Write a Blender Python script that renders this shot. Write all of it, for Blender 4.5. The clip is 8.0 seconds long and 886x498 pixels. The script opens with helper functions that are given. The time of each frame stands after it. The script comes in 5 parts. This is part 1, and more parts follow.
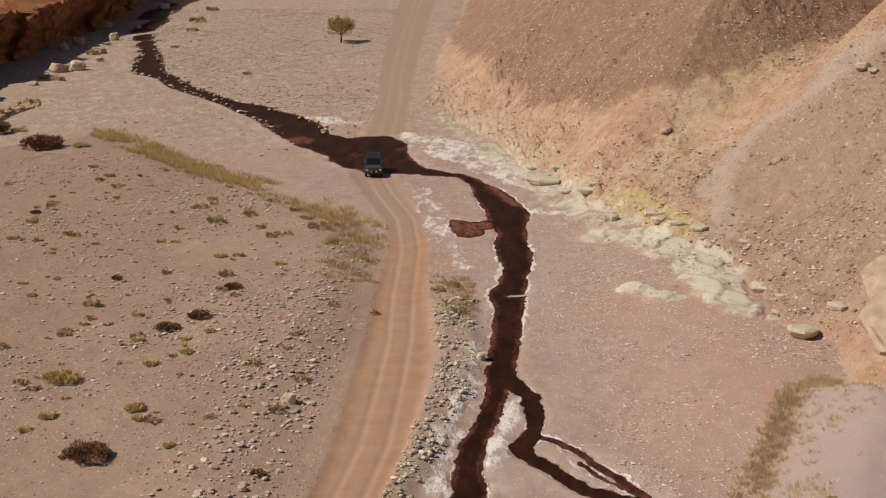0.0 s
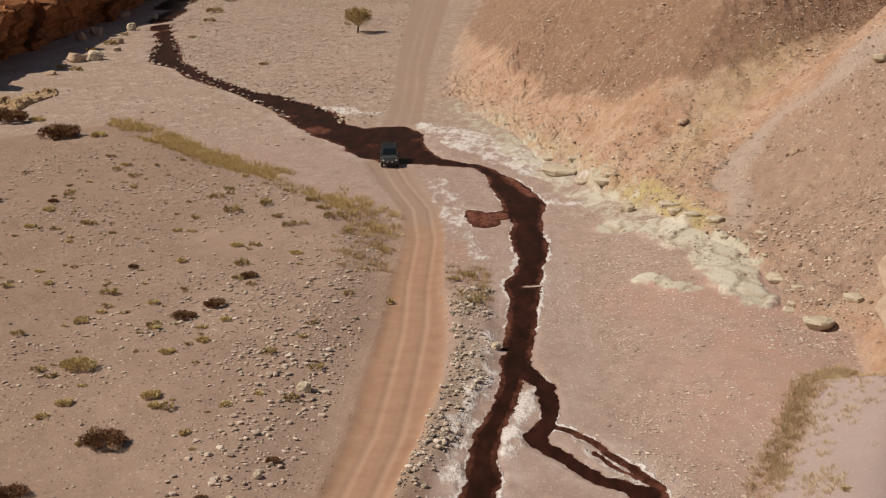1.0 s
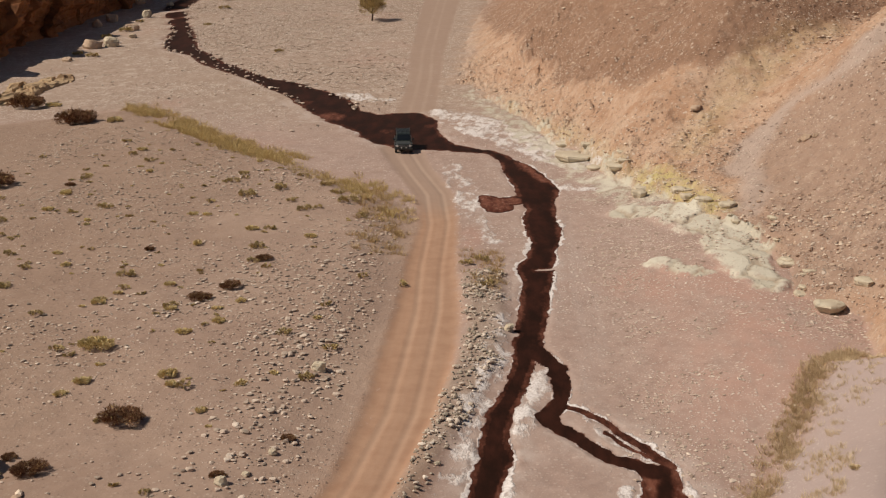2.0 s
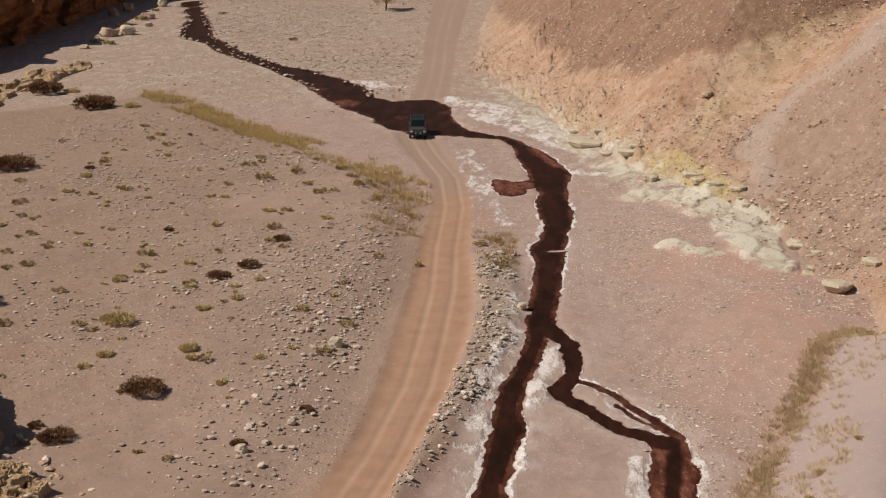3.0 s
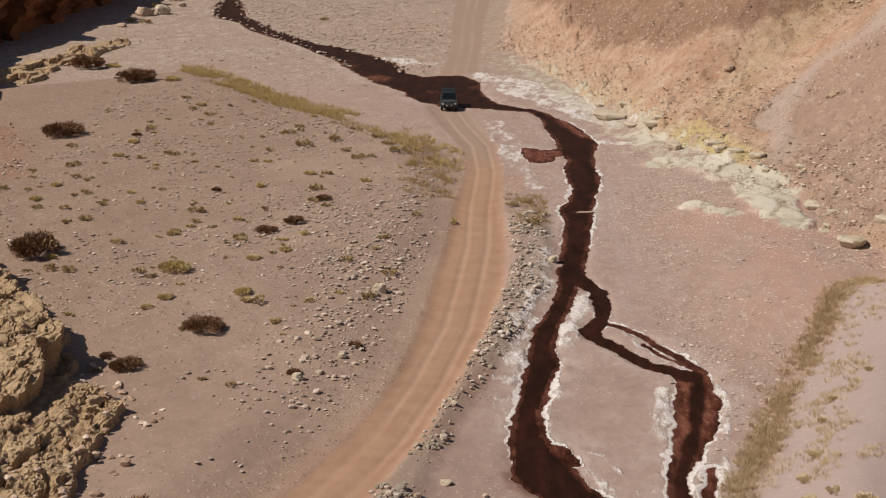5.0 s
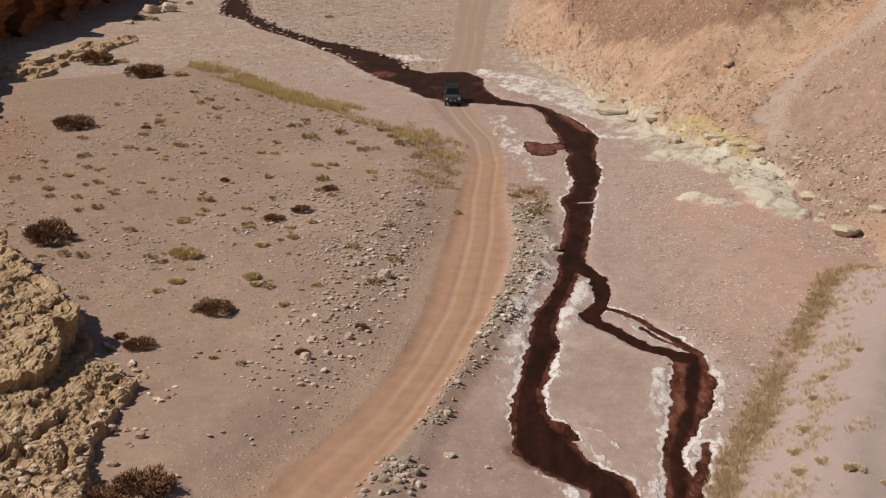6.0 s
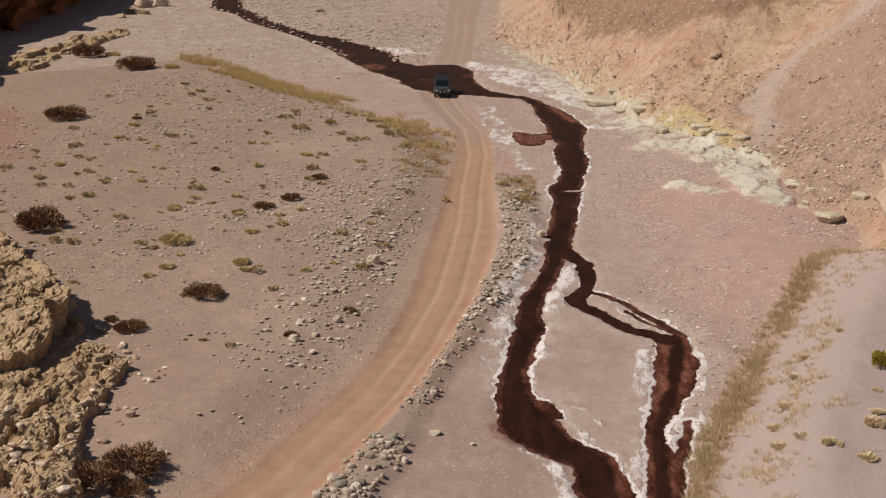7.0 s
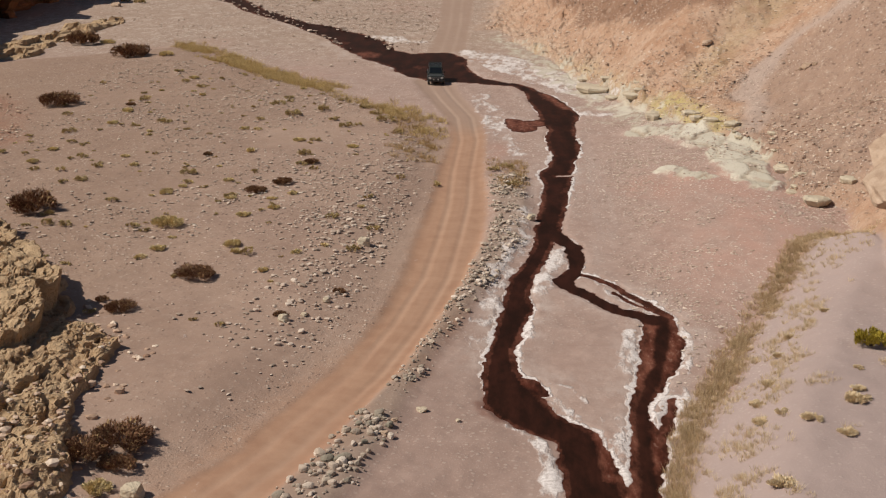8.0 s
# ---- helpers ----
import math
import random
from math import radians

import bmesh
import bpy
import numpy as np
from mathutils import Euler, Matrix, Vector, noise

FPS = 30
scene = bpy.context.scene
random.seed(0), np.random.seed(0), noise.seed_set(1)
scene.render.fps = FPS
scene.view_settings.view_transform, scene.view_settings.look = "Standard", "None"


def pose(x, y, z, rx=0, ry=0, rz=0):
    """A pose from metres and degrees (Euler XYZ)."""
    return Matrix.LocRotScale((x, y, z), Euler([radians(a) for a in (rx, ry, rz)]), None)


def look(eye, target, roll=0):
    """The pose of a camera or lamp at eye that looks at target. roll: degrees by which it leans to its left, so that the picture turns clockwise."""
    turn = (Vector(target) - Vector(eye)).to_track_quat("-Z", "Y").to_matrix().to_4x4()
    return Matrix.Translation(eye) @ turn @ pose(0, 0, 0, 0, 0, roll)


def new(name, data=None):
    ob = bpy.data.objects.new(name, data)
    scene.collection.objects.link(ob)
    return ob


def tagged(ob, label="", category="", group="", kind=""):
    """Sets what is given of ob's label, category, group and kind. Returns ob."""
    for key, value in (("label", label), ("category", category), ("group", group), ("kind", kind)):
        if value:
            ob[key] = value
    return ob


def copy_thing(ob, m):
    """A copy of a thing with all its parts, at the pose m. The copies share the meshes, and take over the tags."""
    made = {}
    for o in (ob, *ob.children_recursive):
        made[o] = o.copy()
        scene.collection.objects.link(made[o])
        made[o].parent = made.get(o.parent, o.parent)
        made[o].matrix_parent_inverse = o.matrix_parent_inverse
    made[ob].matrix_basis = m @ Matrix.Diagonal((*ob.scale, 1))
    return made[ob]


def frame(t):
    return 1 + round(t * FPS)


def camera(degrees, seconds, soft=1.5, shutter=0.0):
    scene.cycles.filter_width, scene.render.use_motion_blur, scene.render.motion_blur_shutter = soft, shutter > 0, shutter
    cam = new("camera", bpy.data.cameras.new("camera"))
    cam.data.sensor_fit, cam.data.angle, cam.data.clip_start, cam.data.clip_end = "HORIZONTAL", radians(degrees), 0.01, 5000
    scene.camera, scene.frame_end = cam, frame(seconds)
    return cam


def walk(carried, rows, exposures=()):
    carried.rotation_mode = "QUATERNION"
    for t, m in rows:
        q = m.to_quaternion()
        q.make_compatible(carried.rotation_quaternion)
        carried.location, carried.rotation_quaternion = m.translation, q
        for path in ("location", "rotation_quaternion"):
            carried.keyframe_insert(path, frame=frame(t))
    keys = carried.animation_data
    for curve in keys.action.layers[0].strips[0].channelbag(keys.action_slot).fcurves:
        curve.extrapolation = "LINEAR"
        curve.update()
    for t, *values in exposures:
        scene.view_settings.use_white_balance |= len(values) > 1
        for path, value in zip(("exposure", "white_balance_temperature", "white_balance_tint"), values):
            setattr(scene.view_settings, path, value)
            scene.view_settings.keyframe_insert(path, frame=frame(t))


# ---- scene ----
cam = camera(36.0, 8.0, soft=1.15)
PATH = [
    (0, 0.000, 0.000, 29.700, 0.000, -15.055, -0.345),
    (0.5, 0.044, -0.000, 29.704, 0.389, -15.179, -0.312),
    (1, 0.032, -0.117, 29.604, 0.700, -15.403, -0.290),
    (1.5, 0.032, -0.433, 29.486, 0.982, -15.641, -0.255),
    (3, -0.155, -2.931, 28.938, 1.766, -16.104, -0.107),
    (3.5, -0.351, -4.188, 28.664, 1.915, -16.253, -0.059),
    (4, -0.651, -5.771, 28.502, 2.099, -16.345, -0.019),
    (4.5, -0.975, -7.431, 28.338, 2.336, -16.426, 0.020),
    (5, -1.250, -9.022, 28.125, 2.542, -16.499, 0.074),
    (6.5, -1.101, -12.287, 27.625, 2.654, -16.407, 0.243),
    (7, -0.813, -12.709, 27.304, 2.344, -16.498, 0.281),
    (7.5, -0.535, -13.130, 27.060, 2.279, -16.675, 0.331),
    (8, -0.211, -13.472, 26.807, 2.262, -16.789, 0.395),
]
walk(cam, [(t, pose(x, y, z, 90 + pitch, 0, yaw) @ pose(0, 0, 0, 0, 0, roll)) for t, x, y, z, yaw, pitch, roll in PATH], [(0.0, -0.31, 6850, 10), (1.5, -0.29, 6900, 10), (3.0, -0.29, 6650, 10), (5.0, -0.26, 6550, 10), (8.0, -0.26, 6550, 10)])

# world, sun
SUN_ELEVATION, SUN_FROM = 47.0, (-1.0, -0.13)
world = bpy.data.worlds.new("sky")
scene.world = world
world.use_nodes = True
sky = world.node_tree.nodes.new("ShaderNodeTexSky")
sky.sky_type = "NISHITA"
sky.sun_disc = False
sky.sun_elevation = radians(SUN_ELEVATION)
sky.sun_rotation = math.atan2(SUN_FROM[0], SUN_FROM[1])
background = world.node_tree.nodes["Background"]
background.inputs["Strength"].default_value = 0.05
world.node_tree.links.new(sky.outputs["Color"], background.inputs["Color"])
sun = new("sun", bpy.data.lights.new("sun", "SUN"))
sun.data.energy, sun.data.angle, sun.data.color = 5.0, radians(0.55), (1.0, 0.92, 0.81)
reach = math.cos(radians(SUN_ELEVATION)) / math.hypot(*SUN_FROM)
sun.matrix_world = look((SUN_FROM[0] * reach, SUN_FROM[1] * reach, math.sin(radians(SUN_ELEVATION))), (0, 0, 0))


# ---- materials ----
class Nodes:
    """A small helper that strings shader nodes together."""

    def __init__(self, name, roughness=0.9, bumpy=0.0):
        self.mat = bpy.data.materials.new(name)
        self.mat.use_nodes = True
        self.tree = self.mat.node_tree
        self.out = self.tree.nodes["Principled BSDF"]
        self.out.inputs["Roughness"].default_value = roughness
        self.out.inputs["Specular IOR Level"].default_value = 0.25
        self.place = self.tree.nodes.new("ShaderNodeTexCoord").outputs["Object"]

    def put(self, socket, value):
        if hasattr(value, "is_output"):
            self.tree.links.new(value, socket)
        else:
            socket.default_value = value

    def math(self, op, a, b=0.0, clamp=False):
        n = self.tree.nodes.new("ShaderNodeMath")
        n.operation, n.use_clamp = op, clamp
        self.put(n.inputs[0], a), self.put(n.inputs[1], b)
        return n.outputs[0]

    def noise(self, scale, detail=4.0, rough=0.55, stretch=None, seed=0.0):
        n = self.tree.nodes.new("ShaderNodeTexNoise")
        n.noise_dimensions = "3D"
        n.inputs["Scale"].default_value, n.inputs["Detail"].default_value, n.inputs["Roughness"].default_value = scale, detail, rough
        v = self.place
        if stretch or seed:
            m = self.tree.nodes.new("ShaderNodeMapping")
            m.inputs["Location"].default_value = (seed, seed * 0.7, 0)
            m.inputs["Scale"].default_value = stretch or (1, 1, 1)
            self.put(m.inputs["Vector"], v)
            v = m.outputs[0]
        self.put(n.inputs["Vector"], v)
        return n.outputs["Fac"]

    def cells(self, scale, feature="F1", rand=1.0, warp=0.0):
        n = self.tree.nodes.new("ShaderNodeTexVoronoi")
        n.feature = feature
        n.inputs["Scale"].default_value, n.inputs["Randomness"].default_value = scale, rand
        self.put(n.inputs["Vector"], self.place)
        return n

    def ramp(self, value, low, high, a=0.0, b=1.0):
        n = self.tree.nodes.new("ShaderNodeMapRange")
        n.interpolation_type = "SMOOTHSTEP"
        self.put(n.inputs[0], value)
        for k, v in enumerate((low, high, a, b)):
            n.inputs[k + 1].default_value = v
        return n.outputs[0]

    def attr(self, name):
        n = self.tree.nodes.new("ShaderNodeAttribute")
        n.attribute_name = name
        return n.outputs["Fac"]

    def random(self):
        return self.tree.nodes.new("ShaderNodeObjectInfo").outputs["Random"]

    def island(self):
        return self.tree.nodes.new("ShaderNodeNewGeometry").outputs["Random Per Island"]

    def mix(self, fac, a, b, blend="MIX"):
        n = self.tree.nodes.new("ShaderNodeMix")
        n.data_type, n.blend_type = "RGBA", blend
        self.put(n.inputs[0], fac)
        for k, v in ((6, a), (7, b)):
            self.put(n.inputs[k], v if hasattr(v, "is_output") else (*v, 1))
        return n.outputs[2]

    def palette(self, value, stops):
        n = self.tree.nodes.new("ShaderNodeValToRGB")
        self.put(n.inputs[0], value)
        while len(n.color_ramp.elements) < len(stops):
            n.color_ramp.elements.new(0.5)
        for e, (at, c) in zip(n.color_ramp.elements, stops):
            e.position, e.color = at, (*c, 1)
        return n.outputs[0]

    def shade(self, colour=None, height=None, depth=0.05, roughness=None):
        if colour is not None:
            self.put(self.out.inputs["Base Color"], colour if hasattr(colour, "is_output") else (*colour, 1))
        if roughness is not None:
            self.put(self.out.inputs["Roughness"], roughness)
        if height is not None:
            n = self.tree.nodes.new("ShaderNodeBump")
            n.inputs["Strength"].default_value, n.inputs["Distance"].default_value = 1.0, depth
            self.put(n.inputs["Height"], height)
            self.tree.links.new(n.outputs[0], self.out.inputs["Normal"])
        return self.mat


def ground_material():
    k = Nodes("desert_ground", 0.95)
    big, mid, fine = k.noise(0.09, 5), k.noise(0.8, 6, 0.62, seed=3.1), k.noise(7.0, 4, 0.65, seed=7.7)
    blotch = k.noise(0.35, 6, 0.65, seed=21.0)
    streak = k.noise(0.5, 5, 0.6, (1.0, 0.35, 1.0), 5.0)
    colour = k.mix(k.ramp(big, 0.35, 0.65), (0.320, 0.218, 0.168), (0.365, 0.255, 0.197))
    colour = k.mix(k.ramp(blotch, 0.45, 0.75, 0, 0.45), colour, (0.270, 0.180, 0.137))
    colour = k.mix(k.math("MULTIPLY", k.attr("brown_soil"), 0.5), colour, (0.272, 0.180, 0.128))
    colour = k.mix(k.math("MULTIPLY", k.attr("red_soil"), k.ramp(mid, 0.3, 0.6, 0.3, 0.9)), colour, (0.300, 0.165, 0.112))
    # plain beside the stream: mauve mud, rust stains
    mud = k.mix(k.ramp(mid, 0.3, 0.7), (0.338, 0.236, 0.196), (0.396, 0.284, 0.238))
    colour = k.mix(k.attr("plain"), colour, k.mix(k.ramp(blotch, 0.45, 0.7, 0, 0.5), mud, (0.300, 0.204, 0.168)))
    colour = k.mix(k.attr("far_plain"), colour, k.mix(mid, (0.315, 0.224, 0.172), (0.375, 0.276, 0.217)))
    colour = k.mix(k.math("MULTIPLY", k.attr("damp"), k.ramp(blotch, 0.3, 0.6, 0.35, 0.9)), colour, (0.300, 0.208, 0.172))
    # fine pale mottling of grit, in drifts
    grit, drift = k.noise(2.0, 8, 0.78, (1.0, 0.7, 1.0), 61.0), k.noise(0.16, 4, 0.6, seed=67.0)
    colour = k.mix(k.math("MULTIPLY", k.ramp(grit, 0.50, 0.66, 0, 0.50), k.math("MULTIPLY", k.attr("gritty"), k.ramp(drift, 0.35, 0.6, 0.35, 1.0))), colour, (0.490, 0.390, 0.325))
    colour = k.mix(k.math("MULTIPLY", k.ramp(grit, 0.48, 0.34, 0, 0.35), k.attr("gritty")), colour, (0.235, 0.155, 0.118))
    coarse = k.noise(0.75, 8, 0.8, (1.0, 0.6, 1.0), 71.0)
    colour = k.mix(k.math("MULTIPLY", k.attr("far_plain"), k.ramp(coarse, 0.50, 0.62, 0, 0.6)), colour, (0.540, 0.440, 0.375))
    colour = k.mix(k.math("MULTIPLY", k.attr("far_plain"), k.ramp(coarse, 0.46, 0.36, 0, 0.4)), colour, (0.250, 0.170, 0.130))
    rust = k.math("MULTIPLY", k.attr("rust"), k.ramp(streak, 0.25, 0.6))
    colour = k.mix(k.math("MULTIPLY", rust, 0.75), colour, (0.405, 0.242, 0.192))
    colour = k.mix(k.math("MULTIPLY", k.attr("wheel_marks"), k.ramp(k.noise(0.9, 4, 0.6, (3.0, 0.08, 1.0), 2.0), 0.35, 0.65, 0.15, 0.8)), colour, (0.400, 0.300, 0.258))
    # hillside: orange, cream foot, dark cap, mauve flank, sulphur yellow seams
    hill = k.mix(k.ramp(k.noise(0.35, 6, 0.65, seed=2.0), 0.36, 0.64), (0.400, 0.236, 0.150), (0.490, 0.330, 0.234))
    hill = k.mix(k.ramp(k.noise(1.1, 6, 0.7, (1.0, 0.6, 1.0), 51.0), 0.52, 0.72, 0, 0.55), hill, (0.330, 0.185, 0.115))
    hill = k.mix(k.ramp(k.noise(1.6, 6, 0.7, (1.0, 0.6, 1.0), 57.0), 0.54, 0.72, 0, 0.5), hill, (0.560, 0.430, 0.325))
    hill = k.mix(k.math("MULTIPLY", k.attr("cream"), k.ramp(blotch, 0.36, 0.72, 0, 0.62)), hill, (0.500, 0.395, 0.295))
    hill = k.mix(k.attr("mauve_hill"), hill, k.mix(mid, (0.300, 0.195, 0.143), (0.380, 0.262, 0.198)))
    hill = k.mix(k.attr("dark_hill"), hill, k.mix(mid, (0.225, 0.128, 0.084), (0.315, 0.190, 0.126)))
    hill = k.mix(k.math("MULTIPLY", k.attr("yellow"), k.ramp(mid, 0.28, 0.62, 0.1, 0.9)), hill, k.mix(fine, (0.45, 0.36, 0.13), (0.53, 0.45, 0.21)))
    hill = k.mix(k.ramp(coarse, 0.52, 0.66, 0, 0.42), hill, (0.560, 0.430, 0.330))
    hill = k.mix(k.ramp(coarse, 0.46, 0.34, 0, 0.42), hill, (0.240, 0.145, 0.098))
    colour = k.mix(k.attr("hill"), colour, hill)
    colour = k.mix(k.attr("wash"), colour, k.mix(mid, (0.390, 0.292, 0.242), (0.465, 0.362, 0.306)))
    colour = k.mix(k.attr("bench"), colour, k.mix(mid, (0.338, 0.258, 0.236), (0.385, 0.298, 0.272)))
    # roads of packed earth
    road = k.mix(k.ramp(k.noise(0.7, 5, 0.6, seed=9.0), 0.3, 0.7), (0.345, 0.198, 0.128), (0.405, 0.245, 0.162))
    lane = k.tree.nodes.new("ShaderNodeCombineXYZ")
    away = k.tree.nodes.new("ShaderNodeSeparateXYZ")
    k.put(away.inputs[0], k.place)
    k.put(lane.inputs[0], k.math("MULTIPLY", k.attr("across"), 2.6)), k.put(lane.inputs[1], k.math("MULTIPLY", away.outputs[1], 0.10))
    ruts = k.tree.nodes.new("ShaderNodeTexNoise")
    ruts.inputs["Scale"].default_value, ruts.inputs["Detail"].default_value = 1.0, 4.0
    k.put(ruts.inputs["Vector"], lane.outputs[0])
    road = k.mix(k.ramp(ruts.outputs["Fac"], 0.38, 0.70, 0, 0.16), road, (0.430, 0.280, 0.198))
    road = k.mix(k.math("MULTIPLY", k.attr("track"), 0.42), road, (0.455, 0.312, 0.228))
    edge = k.math("ADD", k.attr("road"), k.math("ADD", k.math("MULTIPLY", k.math("SUBTRACT", mid, 0.5), 0.7), k.math("MULTIPLY", k.math("SUBTRACT", blotch, 0.5), 0.6)))
    colour = k.mix(k.ramp(edge, 0.05, 0.95), colour, road)
    far = k.mix(k.math("MULTIPLY", k.attr("track"), 0.5), k.mix(mid, (0.305, 0.208, 0.158), (0.355, 0.250, 0.194)), (0.43, 0.32, 0.25))
    colour = k.mix(k.ramp(k.math("ADD", k.attr("far_road"), k.math("MULTIPLY", k.math("SUBTRACT", mid, 0.5), 0.8)), 0.2, 0.85, 0, 0.85), colour, far)
    colour = k.mix(k.math("MULTIPLY", k.attr("berm"), k.ramp(blotch, 0.35, 0.6, 0, 0.6)), colour, (0.345, 0.190, 0.122))
    colour = k.mix(k.math("MULTIPLY", k.attr("bank"), 0.6), colour, k.mix(fine, (0.24, 0.175, 0.130), (0.34, 0.258, 0.200)))
    # pebbles as specks of paler and darker stone, at two sizes
    bumps = k.math("MULTIPLY", k.math("ADD", k.math("MULTIPLY", fine, 0.5), mid), k.ramp(k.math("MAXIMUM", k.attr("plain"), k.attr("bench")), 0.2, 1.0, 0.9, 0.4))
    bumps = k.math("MULTIPLY", bumps, k.ramp(k.attr("hill"), 0.1, 0.9, 1.0, 2.4))
    bumps = k.math("MULTIPLY", bumps, k.ramp(k.attr("sandy"), 0.1, 0.9, 1.0, 0.4))
    for scale, low, share in ((1.7, 0.55, 0.9), (3.2, 0.50, 1.0), (7.5, 0.36, 0.85)):
        cell = k.cells(scale)
        grey = k.tree.nodes.new("ShaderNodeSeparateColor")
        k.put(grey.inputs[0], cell.outputs["Color"])
        stone = k.palette(grey.outputs[0], [(0.0, (0.120, 0.078, 0.058)), (0.4, (0.19, 0.125, 0.095)), (0.5, (0.46, 0.36, 0.29)), (1.0, (0.66, 0.55, 0.46))])
        stone = k.mix(k.math("MULTIPLY", k.attr("plain"), 0.75), stone, (0.70, 0.60, 0.515))
        speck = k.math("MULTIPLY", k.ramp(cell.outputs["Distance"], 0.34, 0.22), k.attr("pebbles"))
        if scale < 2:
            speck = k.math("MULTIPLY", speck, k.math("MAXIMUM", k.attr("hill"), k.attr("far_plain")))
        speck = k.math("MULTIPLY", speck, k.ramp(grey.outputs[1], low, low + 0.1, 0, share))
        colour = k.mix(speck, colour, stone)
        bumps = k.math("ADD", bumps, k.math("MULTIPLY", speck, 1.6 / scale))
    # salt crust: a pinkish bloom, and white flakes
    bloom = k.math("MULTIPLY", k.attr("bloom"), k.ramp(k.noise(0.9, 6, 0.65, (1.0, 0.45, 1.0), 31.0), 0.32, 0.68))
    colour = k.mix(k.math("MULTIPLY", bloom, 0.8), colour, (0.500, 0.410, 0.365))
    flake = k.noise(1.2, 7, 0.7, (1.0, 0.45, 1.0), 11.0)
    patch = k.noise(0.33, 5, 0.65, (1.0, 0.5, 1.0), 13.0)
    crust = k.math("ADD", k.attr("salt"), k.math("ADD", k.math("MULTIPLY", k.math("SUBTRACT", flake, 0.5), 2.2), k.math("MULTIPLY", k.math("SUBTRACT", patch, 0.5), 1.5)))
    crust = k.ramp(crust, 0.42, 0.92)
    colour = k.mix(crust, colour, k.mix(k.ramp(fine, 0.3, 0.7), (0.54, 0.475, 0.445), (0.80, 0.745, 0.72)))
    pale = k.ramp(k.math("ADD", k.attr("pale"), k.math("MULTIPLY", k.math("SUBTRACT", k.noise(0.6, 7, 0.68, (1.0, 0.5, 1.0), 41.0), 0.5), 2.2)), 0.40, 0.85)
    plate = k.mix(k.attr("plate"), (0.465, 0.415, 0.330), (0.610, 0.560, 0.465))
    plate = k.mix(k.ramp(mid, 0.35, 0.7, 0, 0.4), plate, (0.62, 0.57, 0.47))
    plate = k.mix(k.math("MULTIPLY", k.attr("crack"), k.ramp(blotch, 0.35, 0.55, 0.1, 0.75)), plate, (0.33, 0.245, 0.175))
    colour = k.mix(pale, colour, plate)
    # red mud of the bed
    colour = k.mix(k.attr("wet"), colour, k.mix(mid, (0.12, 0.040, 0.026), (0.18, 0.070, 0.045)))
    bumps = k.math("ADD", bumps, k.math("MULTIPLY", crust, 0.5))
    bumps = k.math("MULTIPLY", bumps, k.ramp(k.math("MAXIMUM", k.attr("road"), k.attr("far_road")), 0.2, 0.9, 1.0, 0.25))
    return k.shade(colour, bumps, 0.09)


def water_material():
    k = Nodes("red_brown_water", 0.3)
    k.out.inputs["Specular IOR Level"].default_value, k.out.inputs["IOR"].default_value = 0.5, 1.03
    n = k.noise(0.9, 6, 0.68, (1.0, 0.3, 1.0), 4.0)
    fine = k.noise(3.2, 6, 0.7, (1.0, 0.5, 1.0), 8.0)
    deep = k.mix(k.ramp(n, 0.35, 0.7), (0.020, 0.0095, 0.0068), (0.044, 0.0160, 0.0110))
    red = k.mix(k.ramp(n, 0.32, 0.68), (0.085, 0.024, 0.015), (0.185, 0.072, 0.048))
    s = k.math("ADD", k.attr("shallow"), k.math("ADD", k.math("MULTIPLY", k.math("SUBTRACT", n, 0.5), 1.0), k.math("MULTIPLY", k.math("SUBTRACT", fine, 0.5), 0.7)))
    # mud and salt show through where it is shallowest
    red = k.mix(k.math("MULTIPLY", k.ramp(fine, 0.50, 0.72), k.ramp(s, 0.6, 1.1, 0, 0.75)), red, (0.36, 0.235, 0.185))
    colour = k.mix(k.ramp(s, 0.22, 0.95), deep, red)
    return k.shade(colour, k.noise(2.5, 3, 0.5, (1.0, 0.4, 1.0), 1.0), 0.005)


def rock_material(name, low, high, dark, scale=1.0, layered=3.0, relief=0.12):
    k = Nodes(name, 0.92)
    a, b = k.noise(0.55 * scale, 6, 0.6), k.noise(5.0 * scale, 5, 0.6, seed=2.0)
    bands = k.noise(0.6 * scale, 5, 0.6, (0.5, 0.5, layered), 3.0)
    colour = k.mix(k.ramp(a, 0.35, 0.65), low, high)
    colour = k.mix(k.ramp(bands, 0.48, 0.7, 0, 0.7), colour, dark)
    colour = k.mix(k.ramp(b, 0.3, 0.7, 0, 0.35), colour, high)
    return k.shade(colour, k.math("ADD", k.math("MULTIPLY", bands, 1.6), b), relief / scale)


def stone_material(name, stops, by_island):
    k = Nodes(name, 0.9)
    pick = k.island() if by_island else k.random()
    colour = k.palette(pick, stops)
    n = k.noise(6.0, 4, 0.6)
    return k.shade(k.mix(k.ramp(n, 0.4, 0.75, 0, 0.3), colour, (0.26, 0.19, 0.15)), n, 0.03)


def leaf_material(name, stops):
    k = Nodes(name, 0.8)
    return k.shade(k.palette(k.island(), stops))


def plain_material(name, colour, roughness, metal=0.0, worn=0.15):
    k = Nodes(name, roughness)
    k.out.inputs["Metallic"].default_value = metal
    k.out.inputs["Specular IOR Level"].default_value = 0.5
    n = k.noise(4.0, 4, 0.6)
    return k.shade(k.mix(k.ramp(n, 0.4, 0.75, 0, worn), colour, tuple(0.5 * c + 0.12 for c in colour)))


